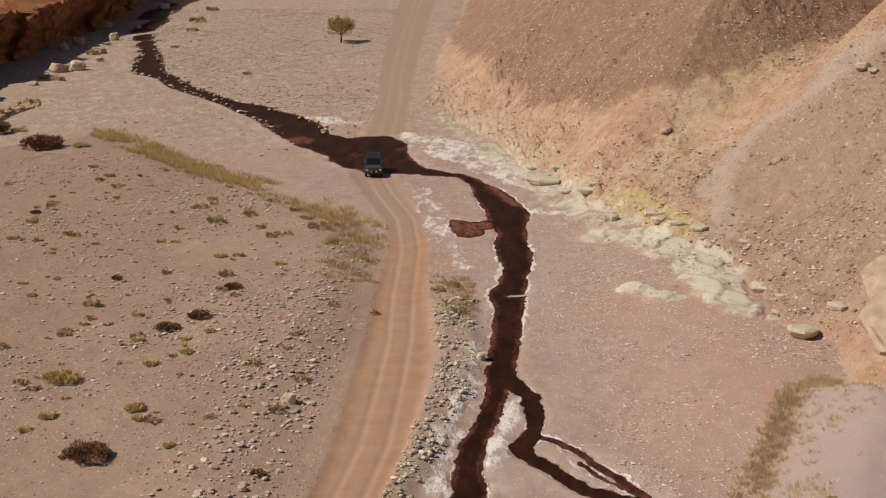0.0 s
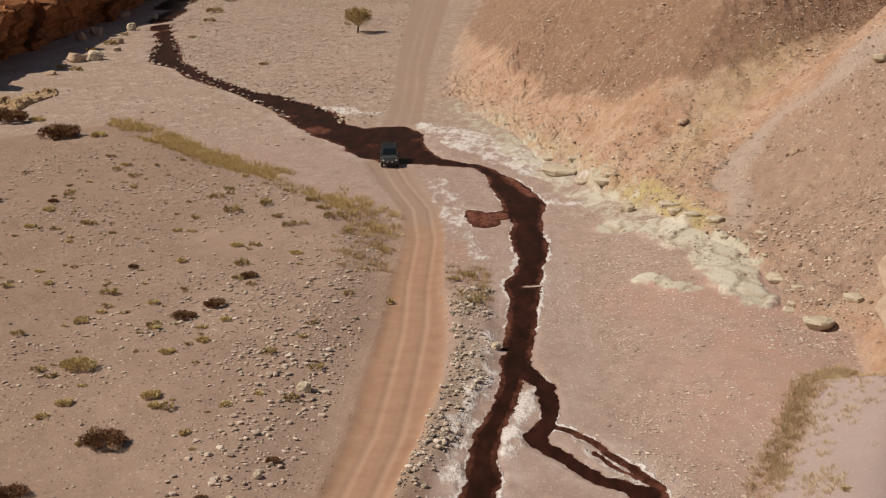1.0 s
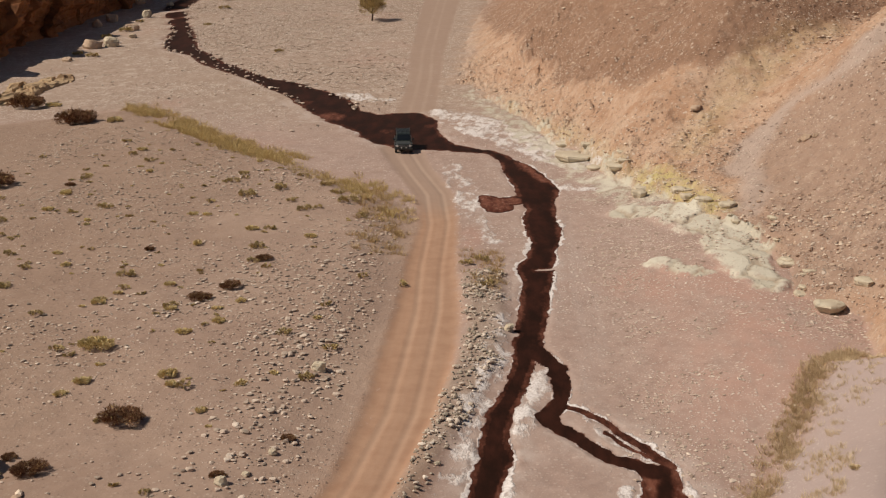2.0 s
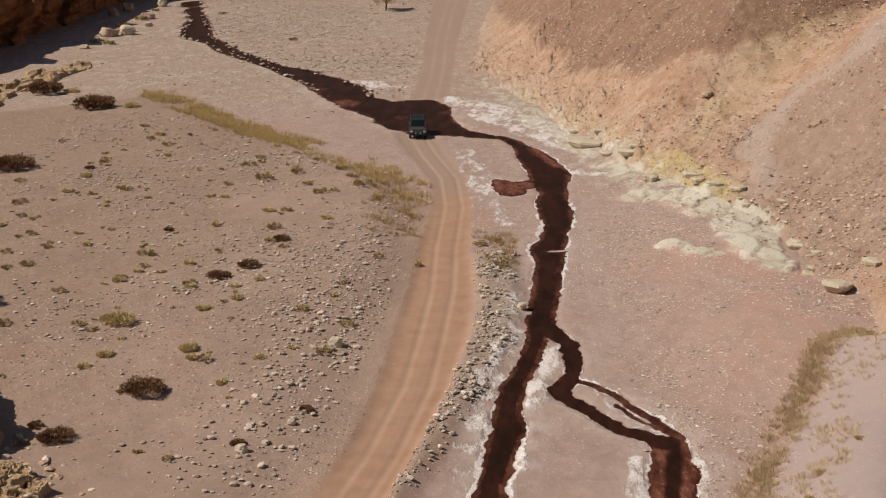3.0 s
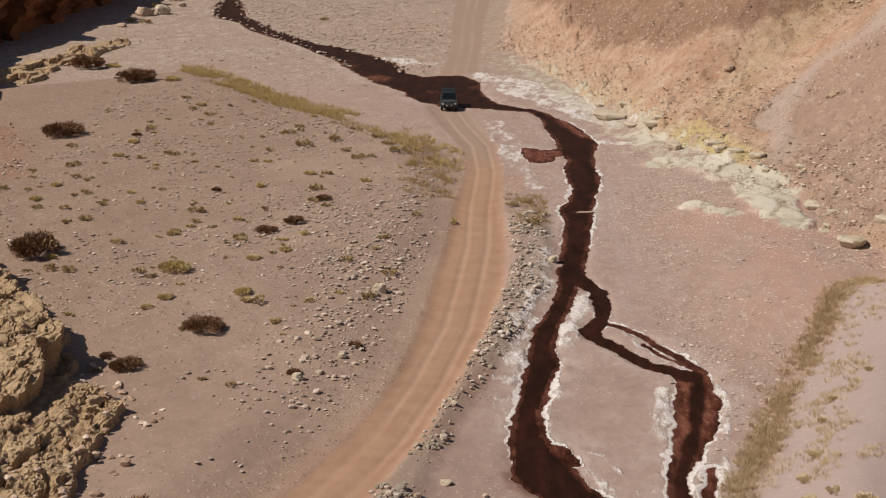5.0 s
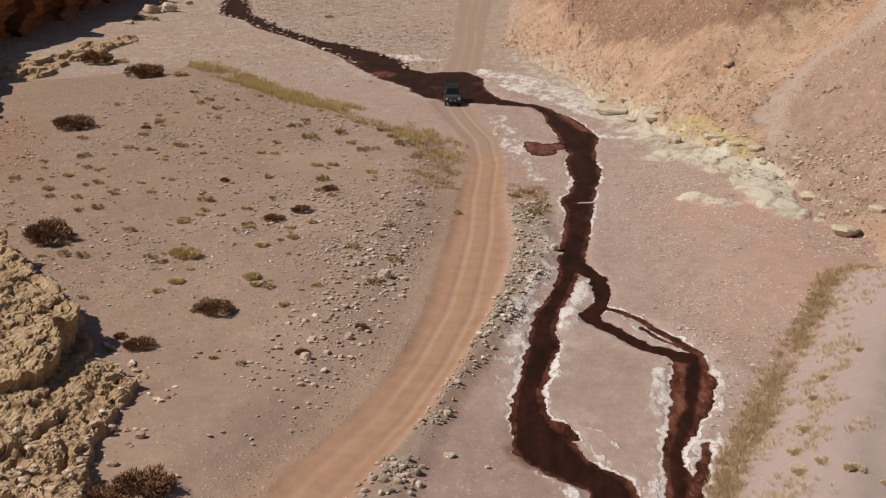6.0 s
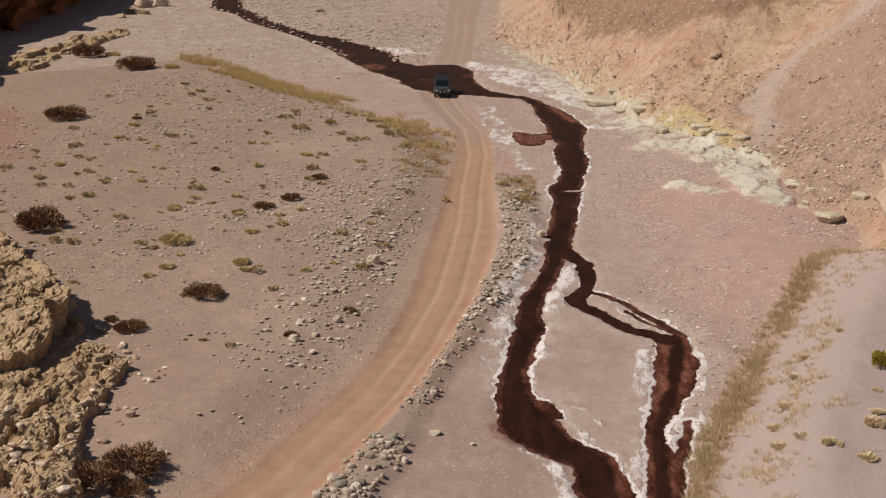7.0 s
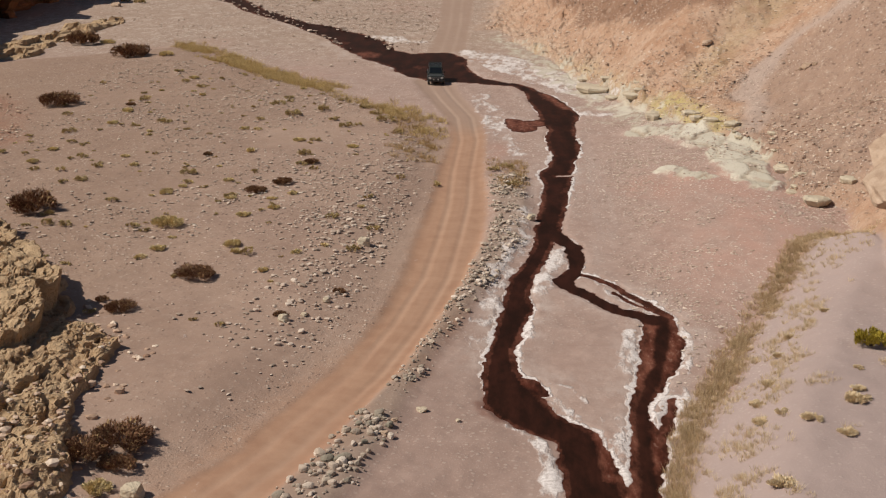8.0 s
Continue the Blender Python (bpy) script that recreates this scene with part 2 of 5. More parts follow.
GROUND, WATER = ground_material(), water_material()
CLIFF = rock_material("orange_cliff_rock", (0.22, 0.080, 0.030), (0.36, 0.155, 0.064), (0.040, 0.016, 0.010), 0.5, 1.2)
OUTCROP = rock_material("tan_outcrop_rock", (0.42, 0.282, 0.164), (0.53, 0.382, 0.238), (0.29, 0.172, 0.096), 1.0, 3.0, 0.22)
PALE_ROCK = rock_material("pale_slab_rock", (0.49, 0.40, 0.29), (0.60, 0.52, 0.40), (0.36, 0.27, 0.18), 1.0, 4.0)
PINK_ROCK = rock_material("pinkish_rock", (0.43, 0.305, 0.215), (0.54, 0.41, 0.31), (0.30, 0.19, 0.125), 0.8, 3.0)
MIXED_TONES = [(0.0, (0.25, 0.195, 0.155)), (0.2, (0.38, 0.300, 0.240)), (0.5, (0.50, 0.395, 0.32)), (0.8, (0.58, 0.47, 0.385)), (1.0, (0.70, 0.595, 0.50))]
PALE_TONES = [(0.0, (0.28, 0.20, 0.155)), (0.3, (0.44, 0.335, 0.265)), (0.7, (0.56, 0.445, 0.36)), (1.0, (0.70, 0.585, 0.49))]
PALE_STONES = stone_material("pale_scattered_stones", PALE_TONES, True)
MIXED_STONES, MIXED_SINGLES = stone_material("mixed_desert_stones", MIXED_TONES, True), stone_material("single_desert_stones", MIXED_TONES, False)
HILL_TONES = [(0.0, (0.27, 0.165, 0.112)), (0.3, (0.42, 0.280, 0.198)), (0.65, (0.57, 0.425, 0.32)), (1.0, (0.74, 0.62, 0.50))]
HILL_STONES, HILL_SINGLES = stone_material("brown_hill_stones", HILL_TONES, True), stone_material("single_hill_stones", HILL_TONES, False)
BANK_STONES = stone_material("grey_bank_stones", [(0.0, (0.22, 0.200, 0.155)), (0.3, (0.34, 0.285, 0.225)), (0.6, (0.45, 0.365, 0.29)), (0.85, (0.54, 0.44, 0.36)), (1.0, (0.66, 0.57, 0.48))], False)
BANK_GRAVEL = stone_material("grey_bank_gravel", [(0.0, (0.24, 0.205, 0.16)), (0.3, (0.41, 0.340, 0.27)), (0.6, (0.53, 0.435, 0.35)), (0.85, (0.61, 0.51, 0.425)), (1.0, (0.72, 0.63, 0.54))], True)


# ---- shape of the land: z from x and y ----
def step(a, b, v):
    u = np.clip((v - a) / (b - a), 0, 1)
    return u * u * (3 - 2 * u)


def lattice(i, j, seed):
    h = (i.astype(np.int64) * 374761393 + j.astype(np.int64) * 668265263 + seed * 974634211) & 0xFFFFFFFF
    h = ((h ^ (h >> 13)) * 1274126177) & 0xFFFFFFFF
    return ((h ^ (h >> 16)) & 0xFFFF) / 65535.0


def value_noise(x, y, seed=0):
    i, j = np.floor(x), np.floor(y)
    u, v = x - i, y - j
    u, v = u * u * (3 - 2 * u), v * v * (3 - 2 * v)
    a, b = lattice(i, j, seed), lattice(i + 1, j, seed)
    c, d = lattice(i, j + 1, seed), lattice(i + 1, j + 1, seed)
    return (a + (b - a) * u) * (1 - v) + (c + (d - c) * u) * v


def fbm(x, y, size, seed=0, octaves=4):
    """Fractal noise from -1 to 1, with its largest lumps about size metres across."""
    total, gain, norm = 0.0, 1.0, 0.0
    for k in range(octaves):
        total = total + gain * (value_noise(x * 2**k / size + 17.3 * k, y * 2**k / size - 9.1 * k, seed + k) * 2 - 1)
        norm, gain = norm + gain, gain * 0.5
    return total / norm * 1.4


def blocks(x, y, size, seed):
    """Irregular cells: how far a place lies from the next cell's edge, and the cell's own random number."""
    i, j = np.floor(x / size), np.floor(y / size)
    first, second, own = np.full(np.shape(x), 1e3), np.full(np.shape(x), 1e3), np.zeros(np.shape(x))
    for a in (-1, 0, 1):
        for b in (-1, 0, 1):
            px = (i + a + lattice(i + a, j + b, seed)) * size
            py = (j + b + lattice(i + a, j + b, seed + 1)) * size
            d = np.hypot(x - px, y - py)
            closer = d < first
            second = np.where(closer, first, np.minimum(second, d))
            own = np.where(closer, lattice(i + a, j + b, seed + 2), own)
            first = np.where(closer, d, first)
    return (second - first) / size, own


REACH = 14.0


def nearby(x, y, points):
    """Which places lie within reach of the box round some points."""
    px, py = [p[0] for p in points], [p[1] for p in points]
    return (x > min(px) - REACH) & (x < max(px) + REACH) & (y > min(py) - REACH) & (y < max(py) + REACH)


def ribbon(x, y, line):
    """How far inside a band along a line of (x, y, half width) a place lies; negative outside, -14 where it is far away."""
    near = nearby(x, y, line)
    if not near.all():
        out = np.full(np.shape(x), -REACH)
        if near.any():
            out[near] = ribbon(x[near], y[near], line)
        return out
    best = np.full(np.shape(x), -1e3)
    for (ax, ay, aw), (bx, by, bw) in zip(line, line[1:]):
        dx, dy = bx - ax, by - ay
        k = np.clip(((x - ax) * dx + (y - ay) * dy) / (dx * dx + dy * dy), 0, 1)
        best = np.maximum(best, aw + (bw - aw) * k - np.hypot(x - ax - k * dx, y - ay - k * dy))
    return best


def along(line, width):
    return [(x, y, width) for x, y in line]


def inside(x, y, corners):
    """Signed distance to a polygon, positive inside; -14 where it is far away."""
    near = nearby(x, y, corners)
    if not near.all():
        out = np.full(np.shape(x), -REACH)
        if near.any():
            out[near] = inside(x[near], y[near], corners)
        return out
    far, odd = np.full(np.shape(x), 1e6), np.zeros(np.shape(x), bool)
    for (ax, ay), (bx, by) in zip(corners, corners[1:] + corners[:1]):
        dx, dy = bx - ax, by - ay
        k = np.clip(((x - ax) * dx + (y - ay) * dy) / (dx * dx + dy * dy), 0, 1)
        far = np.minimum(far, np.hypot(x - ax - k * dx, y - ay - k * dy))
        if dy:
            odd ^= ((ay > y) != (by > y)) & (x < ax + (y - ay) * dx / dy)
    return np.where(odd, far, -far)


STREAM = [(4.2, 33.0, 1.3), (4.27, 39.2, 1.35), (4.22, 41.1, 1.2), (3.97, 43.5, 1.14), (3.69, 45.0, 1.15), (2.95, 46.24, 1.05), (2.04, 47.0, 1.2), (1.23, 48.2, 1.45), (0.82, 49.4, 1.5), (0.5, 50.9, 1.25), (0.3, 52.8, 0.95),
    (0.16, 53.9, 0.82), (0.22, 56.4, 0.68), (0.54, 58.3, 0.75), (0.87, 61.1, 0.83), (1.25, 63.3, 0.98), (1.16, 65.2, 0.74), (1.37, 67.3, 0.66), (1.56, 69.3, 0.7), (2.25, 71.8, 0.65), (2.79, 74.6, 0.6), (3.18, 77.0, 0.62), (3.6, 81.0, 1.0)]
STREAM_UPPER = [(3.6, 81.0, 1.0), (4.0, 85.0, 0.96), (4.28, 88.0, 0.97), (4.45, 91.1, 0.98), (4.75, 93.5, 1.0), (4.72, 95.2, 1.2), (4.65, 97.4, 1.35), (5.17, 99.6, 1.2), (5.64, 102.4, 1.0), (5.88, 105.4, 1.2), (5.92, 108.5, 1.4), (5.76, 111.7, 1.4),
    (6.07, 115.1, 1.23), (5.9, 118.7, 1.55), (5.98, 120.7, 1.95), (5.88, 123.8, 2.0), (4.96, 126.5, 1.5), (4.13, 130.7, 1.0), (3.59, 135.1, 0.85), (2.83, 137.3, 0.76), (1.39, 139.6, 0.7)]
FORD = [(-28.4, 188.2), (-22.8, 182.0), (-19.2, 177.1), (-15.5, 170.1), (-13.5, 163.4), (-11.2, 160.2), (-9.1, 161.5), (-6.3, 161.7), (-4.4, 157.6), (-3.6, 150.0), (-2.2, 143.6), (-0.6, 141.3), (1.6, 140.4), (1.2, 138.5),
    (-1.9, 139.3), (-3.8, 140.5), (-6.9, 140.7), (-8.5, 141.6), (-10.5, 143.5), (-12.9, 149.5), (-15.0, 154.3), (-18.0, 157.8), (-21.1, 166.6), (-24.3, 174.4), (-27.4, 180.8)]
STREAM_FAR = [(-25.0, 179.5, 1.9), (-28.9, 186.2, 1.45), (-33.6, 193.8, 1.45), (-38.8, 202.0, 1.6), (-42.6, 211.4, 1.4), (-46.5, 217.2, 2.5), (-49.0, 227.8, 2.5),
    (-50.9, 239.4, 1.6), (-55.2, 255.6, 1.3), (-59.1, 273.0, 1.3), (-61.1, 293.0, 1.8), (-64.4, 318.6, 2.0), (-65.3, 338.5, 2.4), (-66.0, 358.0, 2.4)]
SIDE_POOL = [(1.4, 119.4, 0.95), (2.1, 117.8, 1.5), (2.4, 115.4, 1.25)]
POOL_NECK = [(2.3, 117.9, 1.5), (3.3, 118.2, 1.45), (4.3, 118.6, 1.2), (5.4, 119.2, 1.2)]
SALT_BANK = [(2.2, 90.0, 0.3), (1.9, 82.0, 0.5), (1.2, 76.0, 0.7), (0.1, 70.5, 0.7), (-0.2, 65.0, 0.5), (-0.8, 58.0, 0.3)]
RED_POOL = [(4.57, 134.9, 0.2), (5.43, 132.2, 0.5), (6.2, 128.5, 0.75), (6.9, 126.0, 0.52)]
BRANCH = [(3.9, 79.4, 0.7), (4.2, 78.6, 0.62), (4.6, 77.5, 0.6), (5.15, 76.6, 0.55), (5.3, 74.2, 0.6), (5.08, 71.3, 0.42), (4.7, 70.0, 0.5), (4.2, 68.8, 0.72), (4.3, 68.0, 0.62), (5.15, 66.7, 0.5), (6.04, 65.2, 0.47), (7.21, 63.3, 0.5), (8.39, 62.5, 0.55), (9.2, 61.8, 0.8)]
BRANCH_UPPER = [(5.12, 70.6, 0.24), (6.0, 69.7, 0.24), (7.0, 68.5, 0.22), (8.04, 66.4, 0.23), (8.96, 64.8, 0.28), (9.5, 63.5, 0.32), (10.1, 62.3, 0.4)]
BRANCH_THREAD = [(7.17, 66.8, 0.10), (7.91, 65.2, 0.12), (8.49, 64.2, 0.13), (9.09, 63.4, 0.14)]
BRANCH_POOL = [(9.4, 61.5, 0.9), (9.41, 58.8, 1.05), (9.02, 56.6, 1.1), (8.64, 54.5, 1.05), (7.98, 52.5, 0.73), (7.46, 50.6, 0.55), (7.14, 48.8, 0.43), (6.92, 47.1, 0.45), (7.05, 45.5, 0.75), (7.06, 43.9, 0.85), (6.88, 42.5, 0.77), (6.66, 41.1, 0.65), (6.2, 39.3, 0.75), (6.0, 33.0, 0.7)]
RED_ARM = [(8.85, 49.8, 0.14), (8.54, 48.2, 0.22), (7.99, 46.2, 0.3), (7.3, 45.0, 0.3)]
BRANCH_CORE = [(9.6, 62.0, 0.36), (9.64, 61.1, 0.34), (9.22, 58.8, 0.27), (8.99, 56.6, 0.25), (8.59, 54.5, 0.3), (8.08, 52.5, 0.3), (7.6, 50.6, 0.29), (7.2, 48.8, 0.29), (7.0, 47.1, 0.26), (6.93, 45.5, 0.25), (6.84, 43.9, 0.25), (6.74, 42.5, 0.29), (6.65, 41.1, 0.31), (6.5, 39.3, 0.32), (6.3, 33.0, 0.3)]
COVE = [(1.3, 51.9, 0.75), (1.85, 51.3, 0.55), (2.25, 50.5, 0.3)]
DAMP_CORNER = [(-0.75, 48.9, 0.3), (-0.3, 47.7, 0.4), (0.2, 46.9, 0.3)]
ROAD = [(-16.0, 29.0, 3.0), (-12.6, 36.5, 2.2), (-11.0, 40.2, 1.8), (-10.0, 42.6, 1.7), (-9.0, 46.1, 1.75), (-6.8, 52.7, 1.7), (-5.2, 60.1, 1.65), (-3.9, 69.1, 1.95),
    (-3.4, 78.1, 2.2), (-3.0, 87.4, 2.06), (-3.1, 97.5, 1.77), (-2.8, 110.4, 1.42), (-3.5, 120.7, 1.6), (-5.8, 131.1, 1.7), (-7.6, 141.1, 2.1)]
ROAD_FAR = [(-7.6, 141.1, 2.1), (-6.9, 158.0, 2.2), (-6.7, 171.8, 2.1), (-6.6, 187.3, 2.07), (-7.1, 214.6, 2.45), (-6.9, 250.8, 3.1), (-6.4, 300.8, 3.7), (-5.3, 360.0, 4.4)]
HILL = [(9.0, 430.0), (4.0, 300.0), (-0.5, 240.0), (-2.0, 184.0), (4.4, 162.0), (10.2, 138.6), (14.9, 117.9), (19.0, 107.2), (21.9, 98.6), (21.9, 84.7), (24.6, 81.2), (23.9, 76.0),
    (22.9, 69.3), (22.6, 64.4), (24.0, 54.0), (30.0, 40.0), (40.0, 20.0), (60.0, -40.0), (1500.0, -40.0), (1500.0, 1500.0), (60.0, 1500.0)]
BENCH = [(20.2, 72.3), (17.5, 66.2), (14.4, 59.9), (11.9, 52.0), (9.7, 46.8), (8.5, 41.8), (7.3, 37.9), (5.0, 28.0), (2.0, -40.0), (60.0, -40.0), (40.0, 50.0), (25.0, 72.0)]
TERRACE = [(-41.0, 164.0), (-33.3, 152.3), (-24.7, 140.4), (-17.6, 132.9), (-11.0, 123.5), (-7.3, 117.5), (-6.0, 105.0), (-6.2, 90.0), (-7.0, 75.0), (-8.6, 62.0),
    (-10.5, 52.0), (-13.0, 45.0), (-17.0, 38.0), (-26.0, 20.0), (-100.0, 20.0), (-100.0, 120.0), (-60.0, 150.0)]
STONE_BANK = [(0.8, 94.8, 1.3), (1.0, 84.4, 1.1), (0.3, 77.0, 1.1), (-1.4, 68.1, 0.9), (-3.0, 61.7, 0.8), (-4.3, 56.1, 0.75), (-5.3, 49.7, 0.7), (-6.2, 44.3, 0.9), (-7.5, 40.2, 1.2), (-9.5, 33.0, 1.3)]
WASH = [(80.0, 172.0, 4.0), (60.0, 152.0, 3.0), (45.0, 140.0, 2.2), (37.0, 135.0, 1.7), (32.0, 131.5, 1.4), (27.0, 128.0, 1.2), (23.6, 122.0, 1.1), (22.6, 115.0, 1.0), (22.4, 107.0, 0.6)]
GRASS_LINE = [(-40.7, 164.1), (-33.3, 152.3), (-24.7, 140.4), (-17.6, 132.9), (-11.0, 123.5), (-7.3, 117.5), (-5.8, 111.9)]
BENCH_GRASS = [(22.3, 73.7), (20.2, 72.3), (17.5, 66.2), (14.4, 59.9), (11.9, 52.0), (9.7, 46.8), (8.5, 41.8), (7.3, 37.9)]
BENCH_TUFTS = [(17.3, 60.6), (16.8, 56.7), (14.8, 51.5), (13.5, 47.0), (12.3, 45.0), (11.6, 42.9), (10.2, 38.8), (9.0, 35.5)]
RED_SOIL = [(-54.0, 124.0, 3.0), (-49.0, 115.0, 3.6), (-45.5, 105.0, 2.6)]
SALT_FORD = [(-4.0, 163.0, 1.6), (-1.5, 158.4, 3.0), (1.5, 152.2, 3.6), (5.0, 145.7, 3.4), (8.0, 138.1, 2.6), (11.5, 130.7, 1.4)]
SALT_NORTH = [(-16.5, 175.0, 1.6), (-10.2, 169.9, 2.0)]
SALT_ROAD = [(-1.5, 132.0, 0.9), (-1.4, 126.0, 1.2), (-0.8, 119.2, 1.3), (0.4, 112.2, 1.2), (1.8, 105.0, 0.8)]
SALT_EDGE = [(8.7, 123.1, 0.9), (11.2, 121.2, 0.7)]
SALT_ISLAND = [(4.3, 75.6, 0.5), (3.9, 73.2, 0.65), (3.2, 70.6, 0.5), (2.5, 68.0, 0.35), (2.2, 65.5, 0.25)]
PALE_SLAB = [(12.9, 111.2, 1.4), (16.1, 109.0, 1.8), (17.9, 104.6, 2.0), (19.6, 100.6, 2.1), (20.0, 93.0, 2.0), (19.9, 87.4, 1.5)]
PALE_TONGUE = [(13.6, 96.0, 0.8), (15.9, 91.6, 1.0)]
SPITS = [[(4.7, 96.7, 0.12), (6.1, 97.0, 0.34), (7.2, 97.2, 0.5)], [(2.3, 82.9, 0.45), (2.6, 82.4, 0.5)], [(4.6, 76.2, 0.16), (4.2, 75.4, 0.3), (3.9, 74.0, 0.3)], [(9.0, 63.4, 0.10), (9.5, 62.5, 0.16)]]
SALT_LINES = [[(7.5, 59.8, 0.25), (7.3, 57.4, 0.3), (6.9, 52.0, 0.32), (6.2, 47.7, 0.34), (5.7, 43.7, 0.30), (5.4, 41.4, 0.26)], [(1.45, 57.5, 0.16), (1.2, 55.0, 0.24), (1.2, 53.8, 0.2)], [(0.5, 46.3, 0.16), (1.7, 45.2, 0.2), (2.4, 43.5, 0.3), (2.55, 41.0, 0.4), (2.3, 39.0, 0.4)],
    [(2.6, 50.4, 0.16), (3.1, 49.0, 0.2), (3.9, 47.7, 0.2)], [(2.7, 51.7, 0.07), (3.8, 51.2, 0.07), (4.7, 48.8, 0.07), (5.2, 47.0, 0.07)], [(10.6, 60.6, 0.14), (10.55, 57.0, 0.16), (9.9, 52.6, 0.14), (9.2, 48.8, 0.14), (8.4, 45.0, 0.13)], [(5.0, 117.0, 0.35), (5.2, 115.6, 0.25)], [(5.7, 70.0, 0.24), (6.6, 67.6, 0.3), (8.0, 64.6, 0.3), (8.7, 63.4, 0.15)]]
YELLOW_BAND = [(3.3, 167.0, 0.8), (7.3, 151.0, 0.9), (10.8, 139.5, 0.9), (13.9, 124.0, 1.0), (16.2, 117.2, 1.7), (17.7, 112.6, 1.7), (19.2, 109.0, 1.2), (20.6, 106.0, 0.7)]
WASH_STRIPE = [(60.0, 124.0, 3.5), (38.6, 119.4, 1.5), (36.7, 119.4, 1.45), (35.0, 118.9, 1.25), (33.4, 118.4, 1.1), (31.6, 118.9, 1.0), (30.1, 120.2, 1.0), (28.3, 120.8, 1.0), (27.2, 120.3, 1.05), (25.2, 118.4, 1.2), (23.5, 115.0, 1.2), (22.9, 108.6, 1.1), (22.2, 103.7, 0.8)]
DARK_HILL = [(-1.6, 345.0), (0.4, 278.0), (4.3, 214.0), (7.2, 178.3), (9.8, 165.2), (10.0, 157.8), (13.6, 149.4), (16.3, 140.6), (19.3, 137.5), (23.3, 134.4), (26.7, 134.8), (30.8, 135.6), (36.5, 138.7),
    (42.0, 141.0), (60.0, 150.0), (300.0, 260.0), (300.0, 600.0), (20.0, 600.0)]
GULLY_YELLOW = [(36.0, 137.0, 1.2), (29.4, 134.1, 1.6), (26.0, 130.5, 2.0), (23.2, 126.5, 1.8), (19.9, 121.7, 1.4)]
MAUVE_HILL = [(21.0, 99.0), (22.0, 106.0), (23.0, 113.5), (24.8, 119.5), (27.8, 122.3), (31.0, 121.2), (34.4, 119.6), (38.4, 119.4), (60.0, 124.0), (300.0, 160.0), (300.0, -40.0), (40.0, 40.0), (26.0, 82.0), (21.0, 84.0)]
WHEEL_MARKS = [(7.9, 114.0, 0.8), (7.8, 103.0, 0.9), (8.0, 91.5, 1.0), (7.7, 80.0, 1.0), (6.4, 73.0, 0.8)]
TERRACE_TONE = [(-41.0, 164.0), (-33.3, 152.3), (-24.7, 140.4), (-17.6, 132.9), (-11.0, 123.5), (-7.3, 117.5), (-3.0, 110.0), (-3.1, 97.5), (-3.0, 87.4), (-3.4, 78.1), (-3.9, 69.1), (-5.2, 60.1),
    (-6.8, 52.7), (-9.0, 46.1), (-11.0, 40.2), (-16.0, 29.0), (-26.0, 10.0), (-100.0, 10.0), (-100.0, 120.0), (-60.0, 150.0)]


WATERS = (STREAM, STREAM_UPPER, STREAM_FAR, SIDE_POOL, POOL_NECK, RED_POOL, BRANCH, BRANCH_UPPER, BRANCH_THREAD, BRANCH_POOL, RED_ARM, COVE)


def floor_z(y):
    return 0.008 * 25 * np.log1p(np.exp((np.clip(y, -500, 900) - 130) / 25))


def plain_rise(x, y):
    """The mud flat climbs gently from the stream to the foot of the hill."""
    return 1.8 * step(7.5, 21.0, x) * step(165, 135, y) * step(58, 72, y)


def water_depth(x, y):
    """How far inside the water's edge a place lies."""
    lively = np.clip(0.5 + 0.9 * fbm(x, y, 9, 64), 0.15, 1)
    wx, wy = x + lively * 0.26 * fbm(x, y, 1.7, 61) + 0.13 * fbm(x, y, 0.5, 65, 3), y + lively * 0.6 * fbm(x, y, 2.2, 62) + 0.12 * fbm(x, y, 0.5, 68, 2)
    far = step(120, 150, y)
    d = inside(wx + far * 0.4 * fbm(x, y, 3.0, 66), wy + far * 1.2 * fbm(x, y, 4.0, 67), FORD)
    for line in WATERS:
        d = np.maximum(d, ribbon(wx, wy, line))
    d = d + 0.07 * fbm(x, y, 0.8, 63)
    for line in SPITS:
        d = np.minimum(d, -ribbon(wx, wy, line))
    return d


def plates(x, y):
    return blocks(x + 0.7 * fbm(x, y, 2.4, 15), 0.42 * y + 0.7 * fbm(x, y, 4.0, 16), 2.1, 74)


def hill_depth(x, y):
    return inside(x + 0.7 * fbm(x, y, 6, 31), y + 1.2 * fbm(x, y, 7, 32), HILL)


